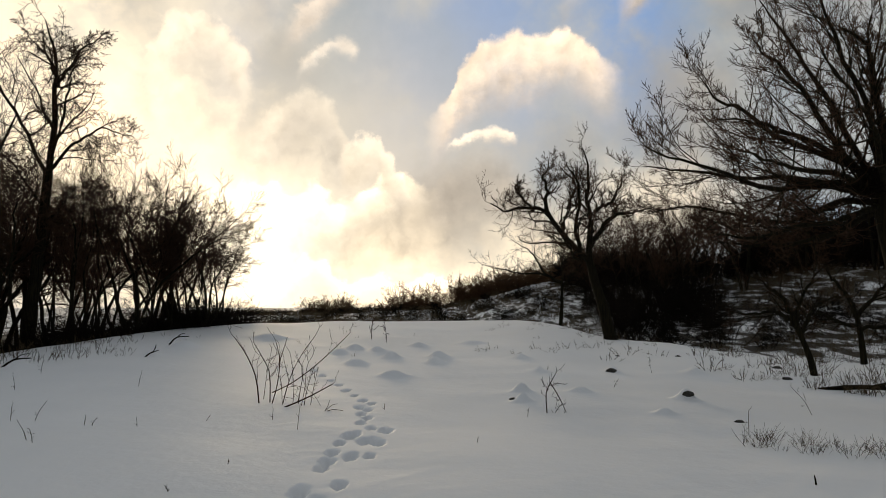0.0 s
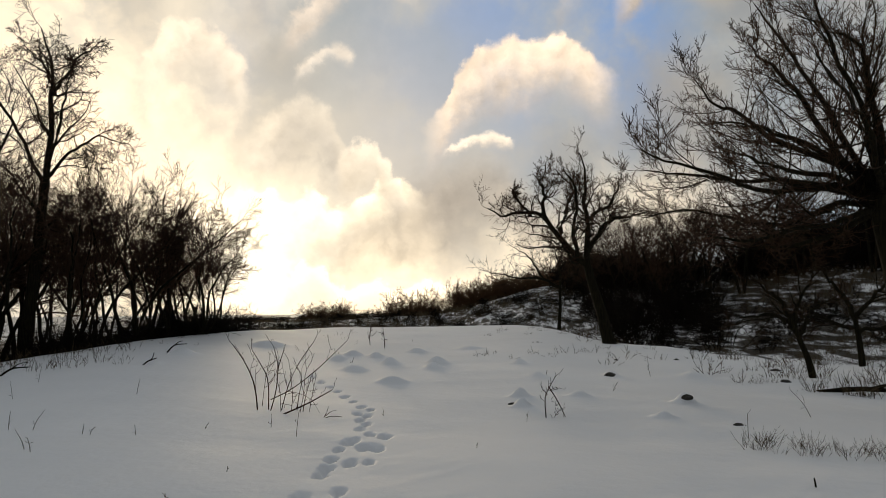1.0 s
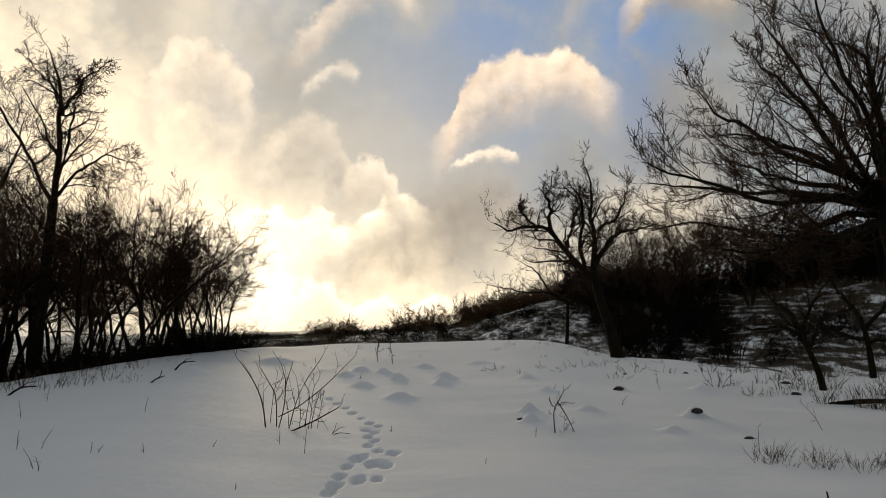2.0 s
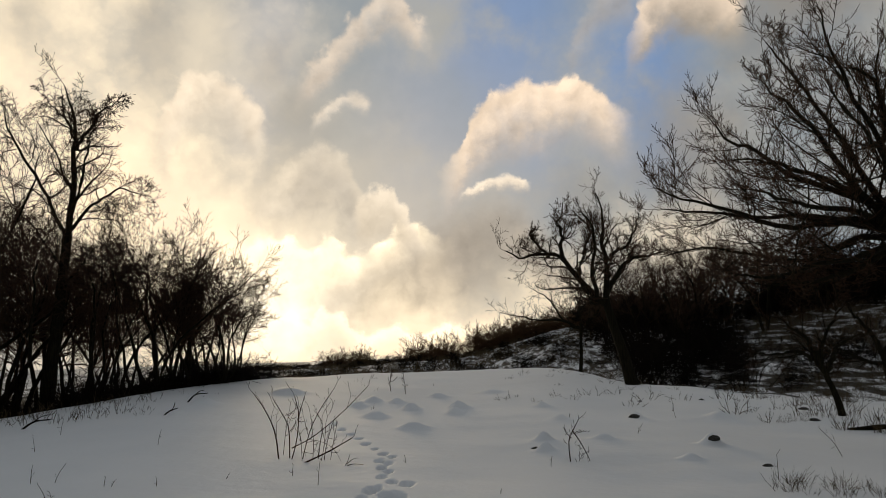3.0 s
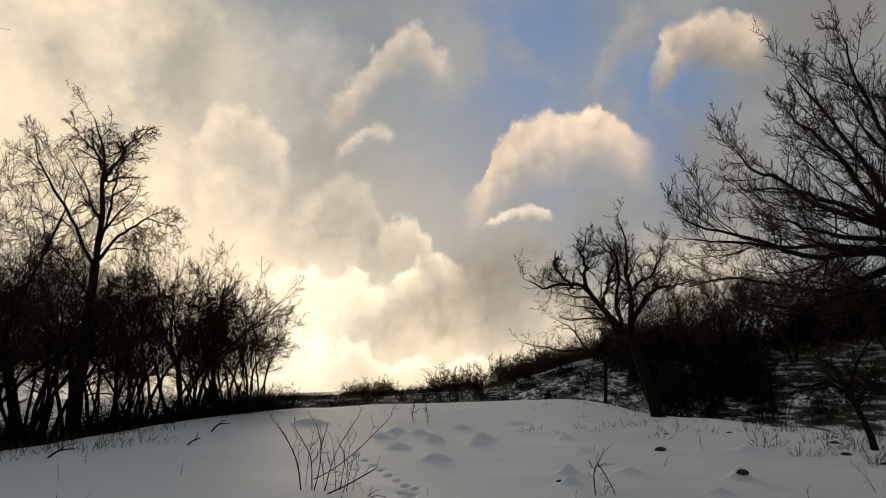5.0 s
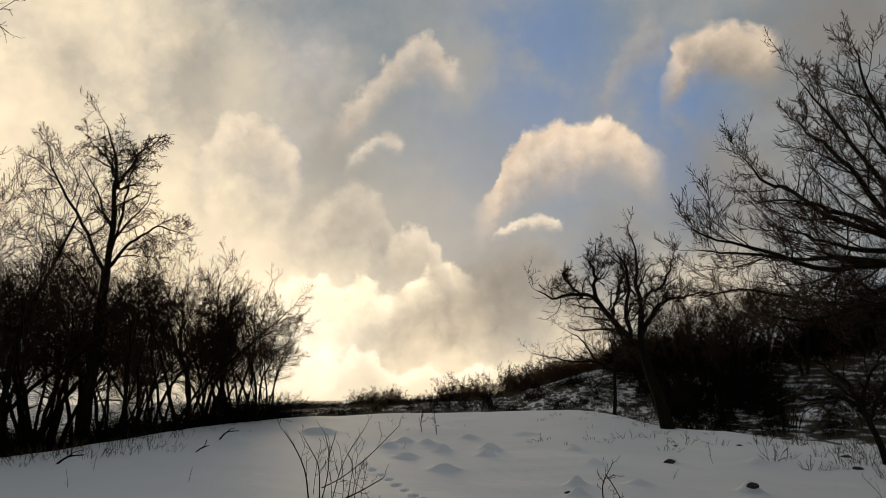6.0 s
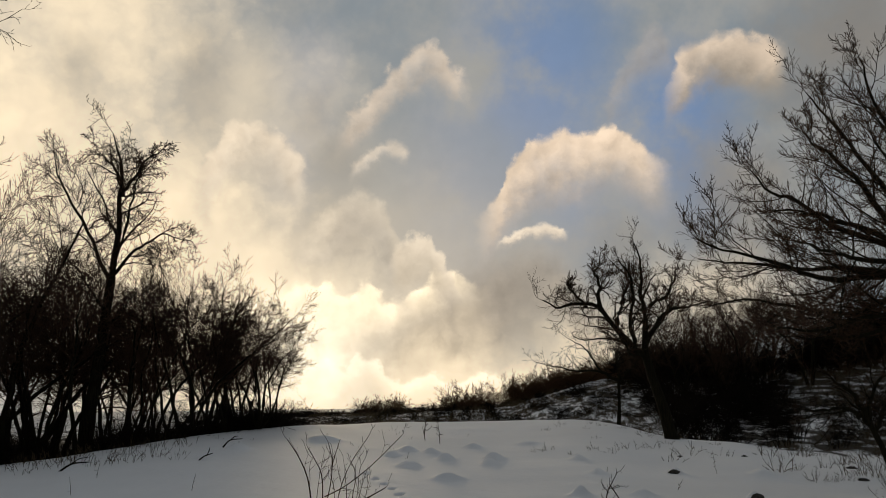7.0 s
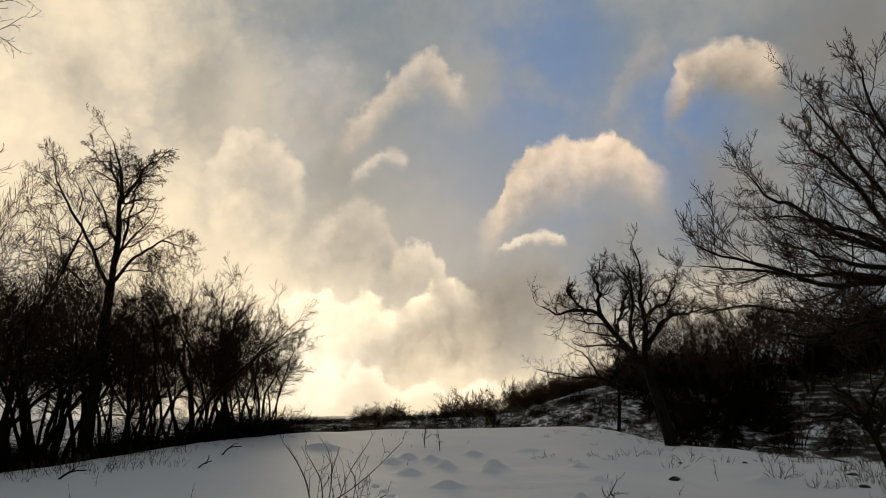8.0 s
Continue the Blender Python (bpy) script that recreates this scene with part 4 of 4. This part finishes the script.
stem_plant("log", spot(27.4, 16.4, 0.0), [(0.06, [(-0.75, 0.2, 0.0), (-0.1, 0.1, 0.08), (0.6, -0.1, 0.05), (1.4, -0.3, 0.02)]), (0.04, [(0.1, 0, 0.08), (0.5, -0.2, 0.2), (0.9, -0.3, 0.16)])], 0, 103, "dark rotten log lying in patchy snow", "log", mat=BARK)
# single stalks in the snowfield: bearing, range, height, lean
for n, (b, r, h, lean) in enumerate([(-27.9, 11.6, 0.22, 0.02), (-26.6, 11.4, 0.24, 0.14), (-23.7, 10.7, 0.13, 0.02), (-23.3, 10.6, 0.10, 0.06), (-20.5, 10.3, 0.12, -0.01), (-26.9, 10.0, 0.2, -0.1), (-26.6, 9.8, 0.16, -0.04),
                                     (-16.2, 10.5, 0.08, 0.05), (-14.7, 8.0, 0.07, 0.01), (-18.4, 7.1, 0.07, -0.04), (-10.1, 9.8, 0.3, 0.03), (-11.8, 10.5, 0.16, 0.01), (-26.3, 16.9, 0.3, 0.05), (-27.7, 14.8, 0.25, -0.04),
                                     (-20.5, 14.0, 0.24, 0.05), (14.3, 18.2, 0.3, -0.04), (2.4, 9.0, 0.07, 0.01), (-4.1, 11.4, 0.1, 0.0), (11.8, 14.2, 0.16, 0.09), (14.4, 16.9, 0.2, -0.06), (20.5, 10.3, 0.3, 0.0), (24.4, 12.6, 0.4, -0.3), (7.3, 16.2, 0.1, 0.02), (5.9, 10.9, 0.14, 0.02)]):
    stem_plant("dry_stem", spot(b, r, 0.02), [(0.0045, [(0, 0, -0.04), (lean * 0.4, 0, h * 0.5), (lean, 0, h)])], 2 if n % 3 else 4, 300 + n, "single thin dry stem sticking out of snow", "plant", ratio=0.25, tip=0.0022, group="dry stems", mat=DRY)


def grass(name, place, seed, blades, height, spread, label, group="dry grass tufts", wide=0.0028):
    """A tuft of single dry blades with small side shoots."""
    g = np.random.RandomState(seed)
    an, d = g.rand(blades) * 6.283, np.sqrt(g.rand(blades)) * spread
    P = np.stack([np.cos(an) * d, np.sin(an) * d, np.full(blades, -0.04)], -1)
    D = np.stack([np.cos(an) * 0.35, np.sin(an) * 0.35, np.ones(blades)], -1) + g.randn(blades, 3) * 0.18
    pts, rad = shoots(g, P, D, height * (0.4 + 0.7 * g.rand(blades)), np.full(blades, wide), 4, 0.16, -0.04, 0.5)
    top = new(name)
    top.location = place
    for k in range(blades):
        p, q = pts[k:k + 1], rad[k:k + 1]
        part("blade", [tubes(p, q, 3)] + [tubes(*layer) for layer in crown(g, p, q, [(4, 0.35, (20, 55), 0.28, 2, 0.15, 0.05, 3)], wide * 0.7)], DRY, top)
    return tagged(top, label, "grass", group)


def tufts(count, b0, b1, r0, r1, size, label, group, seed, spread=0.12, blades=12, wide=0.0035):
    q = random.Random(seed)
    kinds = [grass("grass_tuft", (0, 0, 0), seed + k, blades, 0.3, spread, label, group, wide) for k in range(3)]
    for n in range(count):
        b, r = b0 + (b1 - b0) * q.random(), r0 + (r1 - r0) * q.random()
        s = size[0] + (size[1] - size[0]) * q.random()
        m = Matrix.LocRotScale(spot(b, r, 0.01), Euler((0, 0, q.random() * 6.28)), None)
        ob = kinds[n] if n < 3 else copy_thing(kinds[n % 3], m)
        ob.matrix_basis = m @ Matrix.Diagonal((s, s, s, 1))


tufts(34, 20.5, 31.0, 9.4, 10.1, (0.35, 0.95), "dry brown grass tuft poking through snow", "grass along the track", 101, 0.14, 10, 0.003)
tufts(60, 17.5, 31.0, 16.5, 24.0, (0.5, 1.5), "dry brown grass tuft in patchy snow", "grass in the hollow", 111, 0.16, 10, 0.005)
tufts(3, 24.2, 28.5, 15.2, 17.0, (1.0, 1.3), "dense dry grass clump at the track's edge", "grass in the hollow", 121, 0.16, 30, 0.004)
tufts(30, 2.0, 15.0, 19.0, 30.0, (0.4, 1.2), "sparse dry stalks near the brow", "stalks on the brow", 131, 0.2, 7, 0.005)
tufts(40, -31.0, -21.0, 19.0, 22.5, (0.6, 1.4), "sparse dry stalks at the meadow's edge", "stalks on the meadow", 141, 0.25, 7, 0.005)
tufts(16, -20.0, -2.0, 19.0, 30.0, (0.3, 0.8), "few thin dry stalks in deep snow", "stalks on the meadow", 151, 0.1, 3, 0.0045)


def stone(place, seed, size, label):
    g = np.random.RandomState(seed)
    bm = bmesh.new()
    bmesh.ops.create_icosphere(bm, subdivisions=3, radius=1.0)
    for v in bm.verts:
        n = noise.noise(Vector(v.co) * 1.3 + Vector(g.rand(3) * 9)) * 0.35
        v.co = Vector((v.co.x * size * (1.2 + n), v.co.y * size * (0.9 + n), v.co.z * size * (0.6 + n)))
    for f in bm.faces:
        f.smooth = True
    me = bpy.data.meshes.new("stone")
    bm.to_mesh(me)
    bm.free()
    me.materials.append(STONE)
    ob = tagged(new("stone", me), label, "stone", "stones in the snow")
    ob.location = place
    return ob


for n, (b, r, size) in enumerate([(4.9, 12.4, 0.05), (11.7, 16.75, 0.09), (16.75, 12.9, 0.07), (12.1, 20.2, 0.05), (19.9, 11.2, 0.055), (16.1, 20.9, 0.06), (22.9, 17.4, 0.09), (22.3, 20.1, 0.1)]):
    stone(spot(b, r, size * 0.1), 200 + n, size, "small dark stone half sunk in snow")
